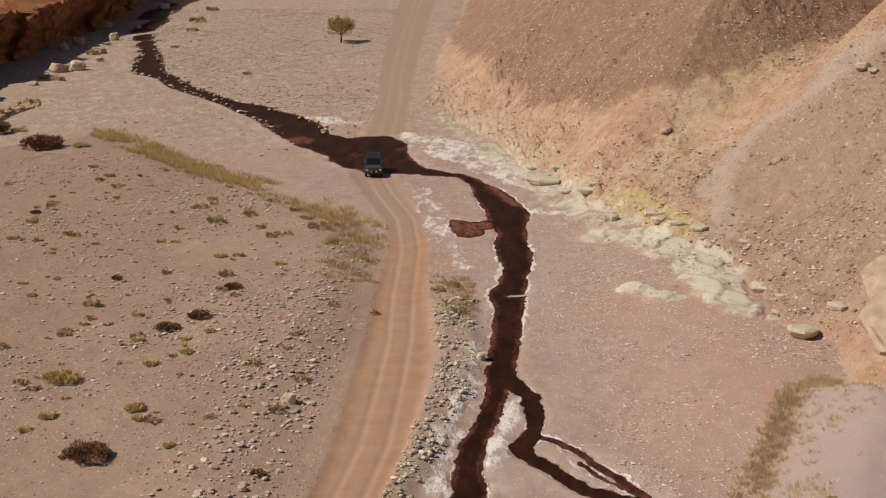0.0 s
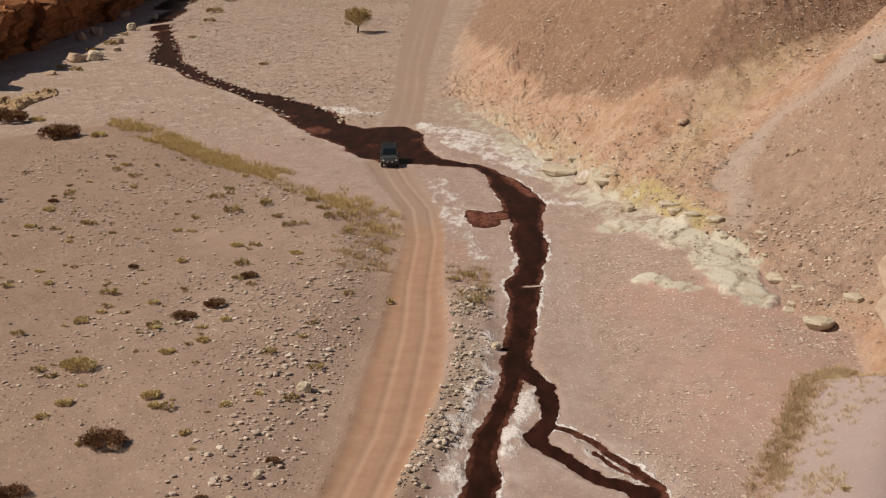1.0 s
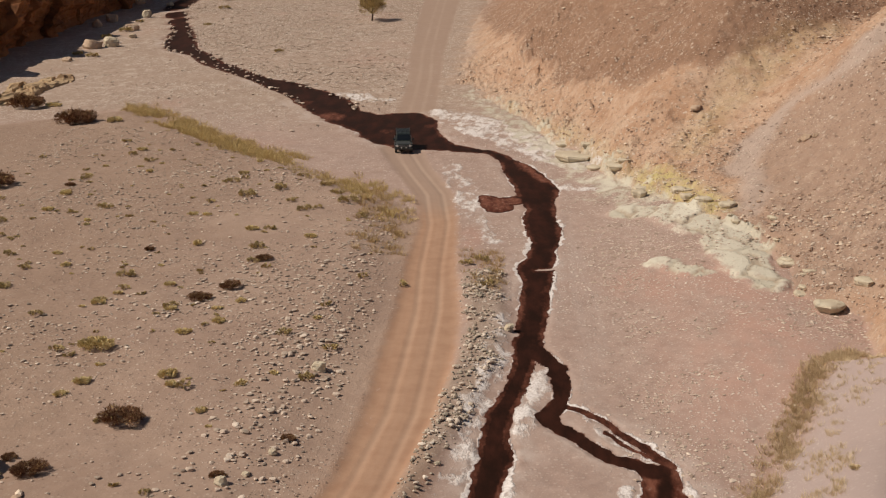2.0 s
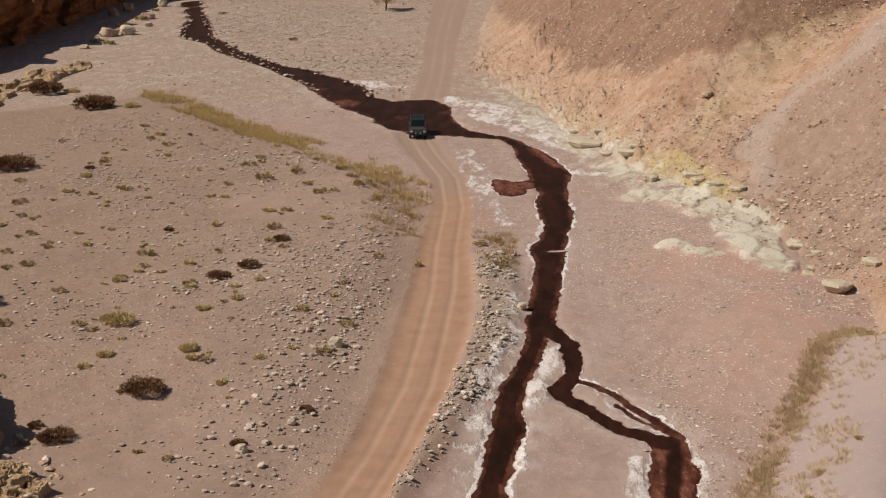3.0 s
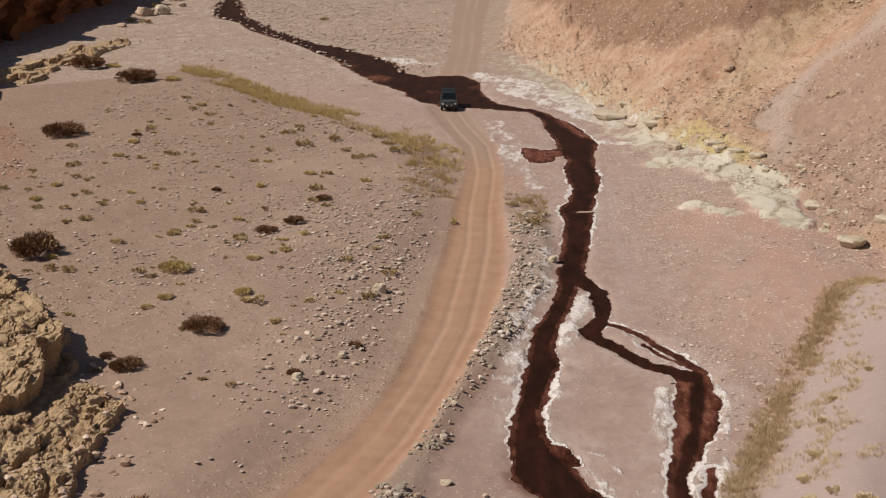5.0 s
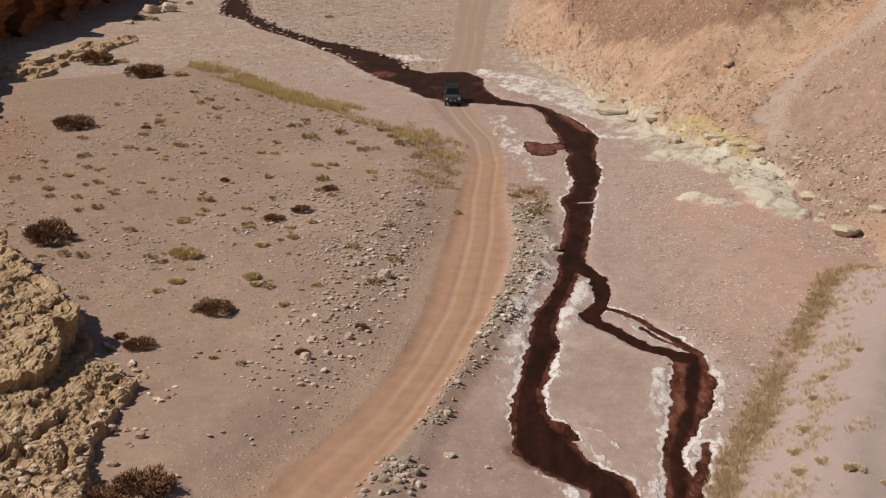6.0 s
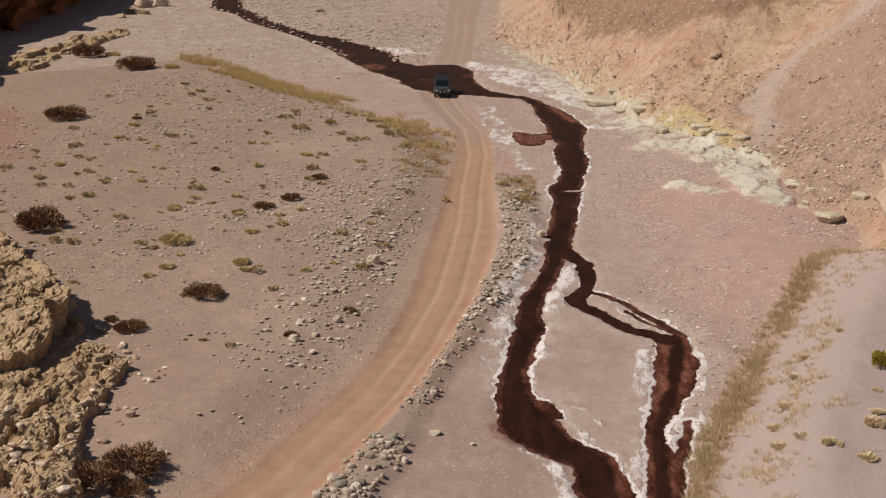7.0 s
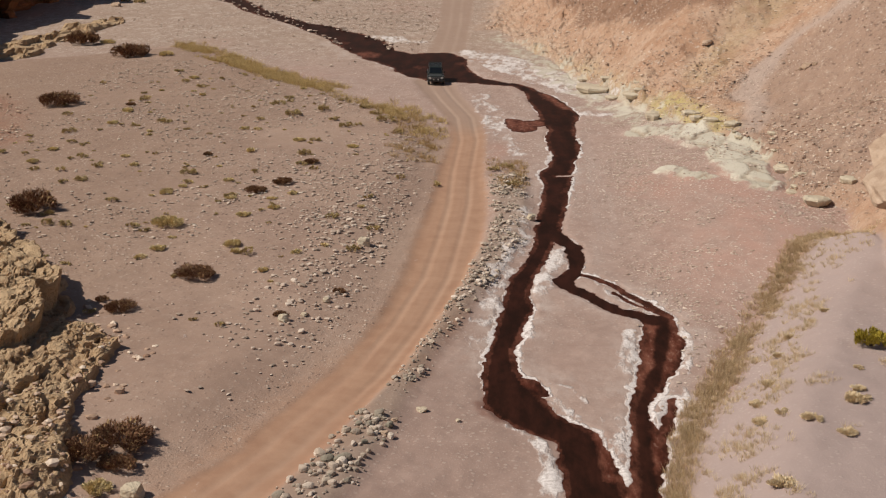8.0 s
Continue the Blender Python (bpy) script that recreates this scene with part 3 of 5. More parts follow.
def hill_rise(x, y, d):
    """How high the hill stands over the valley floor, d metres inside its foot."""
    up = np.clip(d, 0, 400)
    slope = 0.58 + 0.24 * step(112, 135, y)
    rise = 0.35 * step(0.0, 0.9, d) + slope * np.minimum(up, 21) + 0.45 * np.clip(up - 21, 0, 60) + 0.2 * np.clip(up - 81, 0, 200)
    rise = rise + step(0, 6, d) * (0.7 * fbm(x, y, 13, 7) + 0.28 * fbm(x, y, 2.6, 8)) + step(0, 0.8, d) * (0.20 * fbm(x, y, 1.1, 9) + 0.16 * np.abs(fbm(x, y, 0.8, 12, 2)))
    # broken blocks of rock, bolder low on the slope above the ford
    patchy = np.clip(0.35 + 1.0 * fbm(x, y, 7, 33), 0, 1) * step(0.2, 1.2, d) * step(230, 200, y)
    bold = 0.22 + 0.55 * step(15, 8, up) * step(98, 112, y)
    edge, own = blocks(x + 0.6 * fbm(x, y, 2.0, 34), 0.6 * y + 0.6 * fbm(x, y, 2.2, 35), 1.6, 36)
    rise = rise + bold * patchy * ((own - 0.5) - 0.5 * step(0.12, 0.0, edge))
    edge, own = blocks(x + 0.3 * fbm(x, y, 1.0, 37), 0.7 * y, 0.62, 38)
    rise = rise + 0.5 * bold * patchy * ((own - 0.5) - 0.4 * step(0.12, 0.0, edge))
    rise = rise * (1 - 0.70 * step(12, 0, up) * step(150, 180, y))
    rise = rise * (1 - 0.45 * step(-11.0, 1.0, ribbon(x, y, WASH)))
    # small broken ledges at the foot
    tier = rise / 0.5 + 0.6 * fbm(x, y, 2.2, 11)
    rise = rise + (0.22 + 0.78 * step(5.0, 0.5, up)) * step(230, 190, y) * 0.5 * ((np.floor(tier) + step(0.6, 0.95, tier - np.floor(tier))) - tier) * step(80, 90, y)
    return rise


def terrain(x, y):
    road = ribbon(x, y, ROAD)
    packed = step(-0.8, 0.6, np.maximum(road, ribbon(x, y, ROAD_FAR)))
    z = floor_z(y) + plain_rise(x, y)
    z = z + (0.10 * fbm(x, y, 9, 1) + 0.05 * fbm(x, y, 1.7, 2) + 0.025 * fbm(x, y, 0.7, 4)) * (1 - 0.85 * packed)
    # the low terrace on the far side of the road from the stream
    z = z + 0.55 * step(-1.0, 4.0, inside(x, y, TERRACE)) * (1 + 0.25 * fbm(x, y, 8, 3))
    # the bank of stones beside the road
    z = z + 0.30 * step(-0.9, 0.5, ribbon(x, y, STONE_BANK)) * step(0.4, -0.4, road)
    z = z - 0.08 * step(-0.4, 0.5, road) - 0.05 * packed * step(0.35, 0.0, np.abs(ribbon(x, y, [(a, b, 0.75) for a, b, _ in ROAD])))
    # the sandy bench
    z = z + 2.7 * step(-0.8, 5.5, inside(x, y, BENCH)) * (1 + 0.015 * fbm(x, y, 3, 5))
    # swollen mineral crust
    crust = np.maximum(ribbon(x, y, PALE_SLAB), ribbon(x, y, PALE_TONGUE)) + 0.8 * fbm(x, y, 3.0, 6)
    edge, own = plates(x, y)
    z = z + step(-0.15, 0.15, crust) * (0.10 + 0.22 * own - 0.16 * step(0.12, 0.0, edge))
    # the hill, with its washed-out gully
    d = hill_depth(x, y)
    z = np.array(z)
    on = d > 0
    if on.any():
        z[on] += hill_rise(x[on], y[on], d[on])
    # far valley sides that close the place
    z = z + 0.35 * np.clip(y - 420, 0, 200) + 0.2 * np.clip(-x - 150, 0, 300) + 0.2 * np.clip(-40 - y, 0, 200)
    # the bed of the stream
    w = water_depth(x, y)
    bed = floor_z(y) - 0.05 - 0.22 * np.clip(w, 0, 1.2)
    bank = step(-0.45, 0.0, w)
    return np.where(w > 0, bed, z * (1 - bank) + (floor_z(y) - 0.05) * bank)


# ---- mesh helpers ----
def grid_mesh(name, verts, columns, rows, material, keep=None, masks=None):
    """A sheet of quads from an array of rows x columns places; keep marks the quads that stay."""
    q = np.arange(rows - 1)[:, None] * columns + np.arange(columns - 1)[None]
    quads = np.stack([q, q + 1, q + columns + 1, q + columns], -1).reshape(-1, 4)
    if keep is not None:
        quads = quads[keep.ravel()]
        used, quads = np.unique(quads, return_inverse=True)
        quads = quads.reshape(-1, 4)
        verts = verts[used]
        masks = {n: v[used] for n, v in (masks or {}).items()}
    mesh = bpy.data.meshes.new(name)
    mesh.vertices.add(len(verts))
    mesh.vertices.foreach_set("co", verts.astype(np.float32).ravel())
    mesh.loops.add(quads.size)
    mesh.loops.foreach_set("vertex_index", quads.astype(np.int32).ravel())
    mesh.polygons.add(len(quads))
    mesh.polygons.foreach_set("loop_start", np.arange(len(quads), dtype=np.int32) * 4)
    mesh.polygons.foreach_set("use_smooth", np.ones(len(quads), bool))
    for n, v in (masks or {}).items():
        mesh.attributes.new(n, "FLOAT", "POINT").data.foreach_set("value", v.astype(np.float32))
    mesh.update(calc_edges=True)
    mesh.materials.append(material)
    return mesh


def spread(inner, outer_low, outer_high, growth=1.22):
    """Grid lines: the inner ones as given, then ever wider steps out to both ends."""
    low, high = [], []
    gap = inner[1] - inner[0]
    v = inner[0]
    while v > outer_low:
        gap *= growth
        v -= gap
        low.append(v)
    gap, v = inner[-1] - inner[-2], inner[-1]
    while v < outer_high:
        gap *= growth
        v += gap
        high.append(v)
    return np.array(low[::-1] + list(inner) + high)


# ---- ground and water ----
near_y = list(np.arange(33.0, 38.0, 0.2)) + list(np.arange(38.0, 100.0, 0.135)) + list(np.arange(100.0, 150.0, 0.21))
while near_y[-1] < 330:
    near_y.append(near_y[-1] + 0.26 * (near_y[-1] / 125.0) ** 1.6)
near_x = np.concatenate([np.arange(-46.0, -7.0, 0.26), np.arange(-7.0, 11.5, 0.115), np.arange(11.5, 44.0, 0.235)])
GX, GY = np.meshgrid(spread(near_x, -2500, 2500), spread(np.array(near_y), -2500, 2500))
gx, gy = GX.ravel(), GY.ravel()
gz = terrain(gx, gy)
wet = water_depth(gx, gy)
hill_d, road_d, road_f = hill_depth(gx, gy), ribbon(gx, gy, ROAD), ribbon(gx, gy, ROAD_FAR)
wash_d, bench_d, terrace_d = ribbon(gx, gy, WASH), inside(gx, gy, BENCH), inside(gx, gy, TERRACE)
plate_edge, plate_own = plates(gx, gy)
rough_edge = fbm(gx, gy, 5, 71)
ragged = fbm(gx, gy, 1.6, 72)
vague = step(158, 185, gy)
hill_m = step(-0.2 - 2.0 * vague, 0.5 + 3.0 * vague, hill_d + (0.3 + 1.6 * vague) * ragged)
mauve_d = inside(gx, gy, MAUVE_HILL)
side = np.abs(ribbon(gx, gy, along([(a, b) for a, b, _ in ROAD + ROAD_FAR[1:]], 0.75)))
side_2 = np.abs(ribbon(gx, gy, along([(a + 0.15, b) for a, b, _ in ROAD], 0.2)))
track = np.maximum(step(0.42, 0.05, side), 0.3 * step(0.20, 0.02, side_2)) * (0.65 + 0.5 * fbm(gx, gy, 7, 73))
shore = np.where(wet < 0, -wet, 0) + 0.16 * ragged + 0.12 * fbm(gx, gy, 0.5, 78, 2)
# the crust lines the banks in some reaches and is nearly missing in others
reach_of_salt = np.clip(0.62 + 1.1 * fbm(gx, gy * 0.6, 7.0, 75), 0.0, 1.0)
salt = (0.60 + 0.60 * reach_of_salt) * step(0.16 + 0.22 * reach_of_salt, 0.02, shore) * step(155, 125, gy) + 0.42 * reach_of_salt * step(1.1, 0.15, shore)
bloom = step(2.4, 0.2, shore + 0.5 * rough_edge) * np.clip(0.5 + 0.8 * fbm(gx, gy, 8, 76), 0, 1)
for line, k in ((SALT_FORD, 0.72), (SALT_NORTH, 0.56), (SALT_ROAD, 0.55), (SALT_EDGE, 0.8), (SALT_BANK, 0.72), (SALT_ISLAND, 0.84)):
    salt = np.maximum(salt, k * step(-1.4, 0.9, ribbon(gx, gy, line) + 0.7 * ragged))
for line in SALT_LINES:
    salt = np.maximum(salt, (0.62 + 0.35 * fbm(gx, gy, 2.0, 80)) * step(-0.36, 0.10, ribbon(gx, gy, line) + 0.26 * ragged))
pale = np.maximum(step(-0.9, 0.7, ribbon(gx, gy, PALE_SLAB) + 0.8 * fbm(gx, gy, 3.0, 6)), step(-0.8, 0.6, ribbon(gx, gy, PALE_TONGUE) + 0.8 * fbm(gx, gy, 3.0, 6)))
apron = step(6.0, 0.5, np.abs(hill_d + 1.2)) * step(106, 116, gy) * step(192, 165, gy)
pale = np.maximum(0.95 * pale, 0.66 * apron)
plain = step(-0.5, 0.8, -inside(gx, gy, TERRACE_TONE)) * (1 - hill_m)
rust = np.maximum(step(9, 3, np.hypot((gx - 18) / 0.55, (gy - 76) / 1.6)), step(2.2, 0.5, np.abs(inside(gx, gy, [(12.0, 94.0), (18.0, 90.0), (22.0, 83.0), (21.0, 82.0), (17.0, 88.0), (11.5, 92.0)]))))
rust = np.maximum(rust, step(3.0, 0.8, np.hypot((gx + 0.1) / 0.55, (gy - 106) / 1.7)))
rust = np.maximum(rust, 0.5 * step(0.3, 0.9, fbm(gx, gy, 14, 77)) + 0.45 * step(9.0, 13.0, gx) * step(105, 90, gy))
bank_d = ribbon(gx, gy, STONE_BANK)
masks = {
    "plain": plain,
    "gritty": (1 - hill_m) * step(0.3, -0.8, np.maximum(road_d, road_f)) * (1 - step(-0.3, 1.2, bench_d)) * (1 - 0.6 * step(8.5, 6.5, gx) * step(-8.0, -5.0, gx) * step(150, 130, gy)) * (0.55 + 0.45 * np.maximum(step(150, 175, gy), step(8.0, 11.0, gx))),
    "brown_soil": step(-16.0, -30.0, gx + 4.0 * rough_edge) * step(0.0, 3.0, terrace_d),
    "rust": plain * rust,
    "red_soil": step(-2.0, 2.0, ribbon(gx, gy, RED_SOIL) + 1.6 * rough_edge + 0.8 * ragged),
    "far_plain": plain * step(140, 175, gy),
    "hill": hill_m,
    "cream": np.clip(0.8 * step(-2.5, 1.0, ribbon(gx, gy, GULLY_YELLOW) + rough_edge) + step(4.2, 0.0, hill_d + 1.5 * rough_edge) * step(80, 105, gy), 0, 1),
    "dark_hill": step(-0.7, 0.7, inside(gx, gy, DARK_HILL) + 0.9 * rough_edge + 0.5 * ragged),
    "mauve_hill": step(-2.5, 2.5, mauve_d + 2.0 * rough_edge + 0.8 * ragged),
    "yellow": np.clip((0.30 + 0.70 * step(125, 118, gy)) * step(-0.9, 0.8, ribbon(gx, gy, YELLOW_BAND) + 0.5 * ragged) + 0.22 * step(-1.6, 1.2, ribbon(gx, gy, GULLY_YELLOW) + rough_edge), 0, 1),
    "wash": step(-0.9, 0.7, ribbon(gx, gy, WASH_STRIPE) + 0.7 * rough_edge + 0.4 * ragged) * 0.85,
    "bench": step(-0.3, 1.2, bench_d + 0.3 * ragged) * (1 - hill_m),
    "road": np.maximum(step(-0.9, 0.5, road_d), 0.42 * step(-3.6, 0.0, road_d + 0.6 * rough_edge) * step(66, 52, gy) * (gx < np.interp(gy, [b for _, b, _ in ROAD], [a for a, _, _ in ROAD]))) * step(140, 108, gy),
    "far_road": step(-1.0, 0.6, np.maximum(road_f, road_d)) * step(104, 124, gy),
    "track": np.clip(track, 0, 1),
    "wheel_marks": step(-0.5, 0.6, ribbon(gx, gy, WHEEL_MARKS) + 0.3 * rough_edge),
    "pebbles": np.clip(0.70 + 0.6 * fbm(gx, gy, 9, 79), 0, 1) * step(0.3, -0.6, np.maximum(road_d, road_f)) * (1 - 0.8 * step(0, 3, bench_d)) * step(0.0, -0.8, wet) * (1 - 0.55 * step(70, 58, gy) * step(0.0, 2.0, terrace_d)) * (1 - 0.75 * plain * step(10.0, 8.0, gx) * step(80, 66, gy)),
    "bank": step(-0.5, 0.3, bank_d) * step(0.4, -0.4, road_d),
    "across": -ribbon(gx, gy, along([(a, b) for a, b, _ in ROAD + ROAD_FAR[1:]], 0.0)) * np.sign(gx - np.interp(gy, [p[1] for p in ROAD + ROAD_FAR[1:]], [p[0] for p in ROAD + ROAD_FAR[1:]])),
    "sandy": step(70, 58, gy) * step(0.0, 2.0, terrace_d),
    "salt": salt * (1 - 0.7 * step(-0.5, -0.1, ribbon(gx, gy, SPITS[0]))) * step(0.06, -0.02, wet) * (1 - 0.8 * step(-0.3, 0.6, road_d)),
    "bloom": bloom * step(0.06, -0.02, wet) * (1 - step(-0.3, 0.6, road_d)),
    "pale": pale,
    "plate": plate_own,
    "crack": step(0.20, 0.03, plate_edge),
    "damp": plain * step(76, 58, gy) * step(3.5, 0.5, gx + 0.6 * rough_edge),
    "berm": step(1.5, 0.4, np.abs(ribbon(gx, gy, along([(a + w + 0.5, b) for a, b, w in ROAD], 0.0)))) * step(72, 60, gy),
    "wet": np.maximum(step(-0.09, 0.02, wet), 0.5 * step(-0.3, 0.1, ribbon(gx, gy, DAMP_CORNER) + 0.2 * ragged)),
}
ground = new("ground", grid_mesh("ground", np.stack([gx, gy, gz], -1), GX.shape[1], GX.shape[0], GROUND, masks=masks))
tagged(ground, "mauve and tan stony desert valley floor with an orange hillside", "ground", kind="structure")

quad = np.maximum.reduce([wet.reshape(GX.shape)[a : GX.shape[0] - 1 + a, b : GX.shape[1] - 1 + b] for a in (0, 1) for b in (0, 1)])
shallow = np.clip(0.55 - 0.55 * step(0.15, 0.75, wet), 0, 1)
for line in (SIDE_POOL, POOL_NECK[:2], RED_POOL, BRANCH_POOL, BRANCH_UPPER, BRANCH_THREAD, RED_ARM, COVE, [(4.7, 47.6, 0.3), (5.0, 44.0, 0.4), (5.1, 41.0, 0.45)], along([(5.4, 122.6), (7.6, 119.0)], 0.1)):
    shallow = np.maximum(shallow, (0.6 if line is BRANCH_UPPER else 0.85) * step(-0.35, 0.45, ribbon(gx, gy, line) + 0.25 * ragged))
shallow = shallow * (1 - 0.9 * np.maximum(step(-0.25, 0.2, ribbon(gx, gy, BRANCH)), step(-0.28, 0.2, ribbon(gx, gy, BRANCH_CORE) + 0.12 * ragged))) 
for px, py, wide, k in ((-16.8, 159.5, 2.6, 0.75), (-9.6, 150.8, 1.5, 0.55), (-5.0, 153.7, 1.3, 0.5), (-21.0, 169.0, 1.6, 0.6)):
    shallow = np.maximum(shallow, k * step(1.0, 0.3, np.hypot((gx - px) / wide, (gy - py) / wide / 1.7)))
shallow = np.where((ribbon(gx, gy, STREAM) > 0.3) & (ribbon(gx, gy, [(4.7, 47.6, 0.3), (5.1, 41.0, 0.45)]) < 0), shallow * 0.3, shallow)
water = new("water", grid_mesh("water", np.stack([gx, gy, floor_z(gy) - 0.05], -1), GX.shape[1], GX.shape[0], WATER, keep=quad > -0.05, masks={"shallow": shallow}))
tagged(water, "dark red-brown mineral stream with shallow rust-red pools", "water", kind="structure")


# ---- rock shapes ----
def part(name, mesh, parent, label=""):
    """A mesh as ONE part under a thing."""
    ob = new(name, mesh)
    ob.parent = parent
    return tagged(ob, label)


def mesh_of(name, bm, material, smooth=False):
    mesh = bpy.data.meshes.new(name)
    bm.to_mesh(mesh)
    bm.free()
    for p in mesh.polygons:
        p.use_smooth = smooth
    mesh.materials.append(material)
    return mesh


def arrays_mesh(name, verts, faces, material, smooth=False):
    """A mesh from arrays of places and of triangles or quads."""
    n = faces.shape[1]
    mesh = bpy.data.meshes.new(name)
    mesh.vertices.add(len(verts))
    mesh.vertices.foreach_set("co", verts.astype(np.float32).ravel())
    mesh.loops.add(faces.size)
    mesh.loops.foreach_set("vertex_index", faces.astype(np.int32).ravel())
    mesh.polygons.add(len(faces))
    mesh.polygons.foreach_set("loop_start", np.arange(len(faces), dtype=np.int32) * n)
    mesh.polygons.foreach_set("use_smooth", np.full(len(faces), smooth))
    mesh.update(calc_edges=True)
    mesh.materials.append(material)
    return mesh


def ground_z(x, y):
    return float(terrain(np.array([x], float), np.array([y], float))[0])


def boulder_mesh(name, seed, size, material, level=3, cuts=14, blocky=0.74, rough=0.06, layers=0.0, smooth=False, boxy=1.0):
    """A broken stone: a ball cut flat by random planes, roughened, with optional bedding layers."""
    rng = random.Random(seed)
    bm = bmesh.new()
    bmesh.ops.create_icosphere(bm, subdivisions=level, radius=1.0)
    planes = [(Vector((rng.gauss(0, 1), rng.gauss(0, 1), rng.gauss(0, 1))).normalized(), rng.uniform(blocky * 0.72, blocky)) for _ in range(cuts)]
    planes += [(Vector((0, 0, 1)), blocky * 0.8), (Vector((0, 0, -1)), blocky * 0.8)]
    off = Vector((rng.uniform(-50, 50), rng.uniform(-50, 50), rng.uniform(-50, 50)))
    for v in bm.verts:
        if boxy != 1.0:
            v.co = Vector([math.copysign(abs(c) ** boxy, c) for c in v.co]) * 0.8
        for normal, d in planes:
            over = v.co.dot(normal) - d
            if over > 0:
                v.co -= normal * over * 0.92
        k = 1 + rough * noise.fractal(v.co * 2.2 + off, 1.0, 2.0, 4)
        if layers:
            k += layers * (noise.noise(Vector((v.co.x * 0.5, v.co.y * 0.5, v.co.z * 6.0)) + off))
        v.co *= k
    wide = [max(abs(v.co[a]) for v in bm.verts) for a in range(3)]
    for v in bm.verts:
        v.co = Vector([v.co[a] / wide[a] * size[a] / 2 for a in range(3)])
    return mesh_of(name, bm, material, smooth)


def boulder(name, x, y, size, material, seed, label, category="boulder", turn=0.0, sink=0.25, group="", **shape):
    ob = new(name, boulder_mesh(name, seed, size, material, **shape))
    ob.matrix_world = pose(x, y, ground_z(x, y) + size[2] * (0.5 - sink) * 0.8, 0, 0, turn)
    return tagged(ob, label, category, group)


# ---- the cliff across the stream ----
def cliff():
    rim = [(-64.0, 92.0), (-66.5, 128.0), (-68.3, 137.0), (-72.0, 152.0), (-78.0, 173.0), (-76.5, 183.0), (-75.5, 209.0), (-74.0, 241.0), (-72.5, 277.0), (-72.5, 304.0), (-78.0, 360.0), (-86.0, 430.0)]
    ry = np.concatenate([np.arange(92.0, 330.0, 0.55), np.arange(330.0, 430.0, 2.0)])
    rx = np.interp(ry, [p[1] for p in rim], [p[0] for p in rim])
    bulge = 0.5 * sum(a * np.exp(-(((ry - c) / w) ** 14)) for c, a, w in ((128.0, 3.0, 3.0), (150.0, 3.0, 3.0), (192.0, 7.0, 2.1), (211.0, 5.5, 3.4), (222.5, 3.6, 1.3), (233.5, 4.0, 1.5), (251.0, 1.6, 1.4), (278.0, 6.2, 1.9), (298.0, 2.5, 2.5), (322.0, 4.0, 3.0)))
    tall = 8.6 + 0.8 * fbm(ry, ry * 0, 22, 41) + 0.5 * np.round(1.6 * fbm(ry, ry * 0 + 3, 7, 42))
    rows = []
    for k, h in enumerate(np.linspace(0, 1, 34)):
        out = 2.6 * step(0.15, 0.85, h) - 0.8 + 0.8 * step(0.12, 0.0, h) + bulge * (0.55 + 0.45 * h)
        columns = 1.3 * np.abs(fbm(ry + 2 * h, ry * 0 + h * 0.8, 6.0, 43)) + 0.45 * fbm(ry, ry * 0 + h * 4, 2.4, 44, 3)
        ledge = 0.9 * fbm(ry * 0.25 + 5, ry * 0 + h * 30, 3.2, 45, 3)
        rows.append(np.stack([rx + 1.2 + out + columns + ledge, ry - 0.6 * bulge, floor_z(ry) - 0.6 + h * (tall + 0.6)], -1))
    top = rows[-1]
    for k in range(1, 26):
        back = 0.5 * k**1.75
        z = top[:, 2] + 0.9 * step(0, 6, np.full(len(ry), back)) + 0.5 * fbm(top[:, 0] - back, ry, 4.0, 46) + 0.05 * back
        z = np.round(z / 0.45) * 0.45 * 0.6 + z * 0.4
        rows.append(np.stack([top[:, 0] - back + 0.3 * fbm(ry, ry * 0 + k, 2.0, 47), ry - 0.6 * bulge * max(0.0, 1 - back / 8), z], -1))
    verts = np.concatenate(rows)
    mesh = grid_mesh("cliff", verts, len(ry), len(rows), CLIFF)
    for p in mesh.polygons:
        p.use_smooth = False
    return tagged(new("cliff", mesh), "tall orange sandstone cliff with columns and a deeply shaded face", "cliff", kind="structure")


cliff()


# ---- the tan outcrop beside the terrace ----
OUTCROP_EDGE = [(-31.5, 70.5), (-29.3, 67.6), (-27.6, 65.4), (-26.4, 64.0), (-25.6, 61.6), (-24.5, 60.4), (-24.4, 57.9), (-23.2, 56.6), (-21.3, 55.2), (-20.0, 54.1), (-20.4, 51.4), (-20.0, 49.0), (-20.5, 46.8), (-19.2, 43.6),
    (-18.3, 39.5), (-18.2, 37.3), (-17.5, 34.0), (-15.5, 28.0), (-30.0, 18.0), (-70.0, 18.0), (-70.0, 88.0), (-42.0, 83.0), (-34.5, 75.5)]
OUTCROP_TOP = [(-31.5, 70.5), (-29.3, 67.6), (-27.6, 65.4), (-26.4, 64.0), (-25.7, 61.9), (-24.1, 60.8), (-24.2, 58.7), (-24.5, 57.8), (-23.3, 55.0), (-23.4, 53.8), (-23.9, 52.0), (-25.3, 50.9), (-27.0, 49.6), (-30.0, 47.0),
    (-70.0, 40.0), (-70.0, 88.0), (-42.0, 83.0), (-34.5, 75.5)]


CLEFTS = [[(-19.6, 49.6), (-20.6, 51.2), (-21.3, 53.0)], [(-21.4, 48.6), (-21.9, 50.6)], [(-22.8, 46.0), (-22.9, 49.0)], [(-23.4, 42.6), (-22.6, 44.6)], [(-20.4, 43.0), (-21.2, 45.4)]]


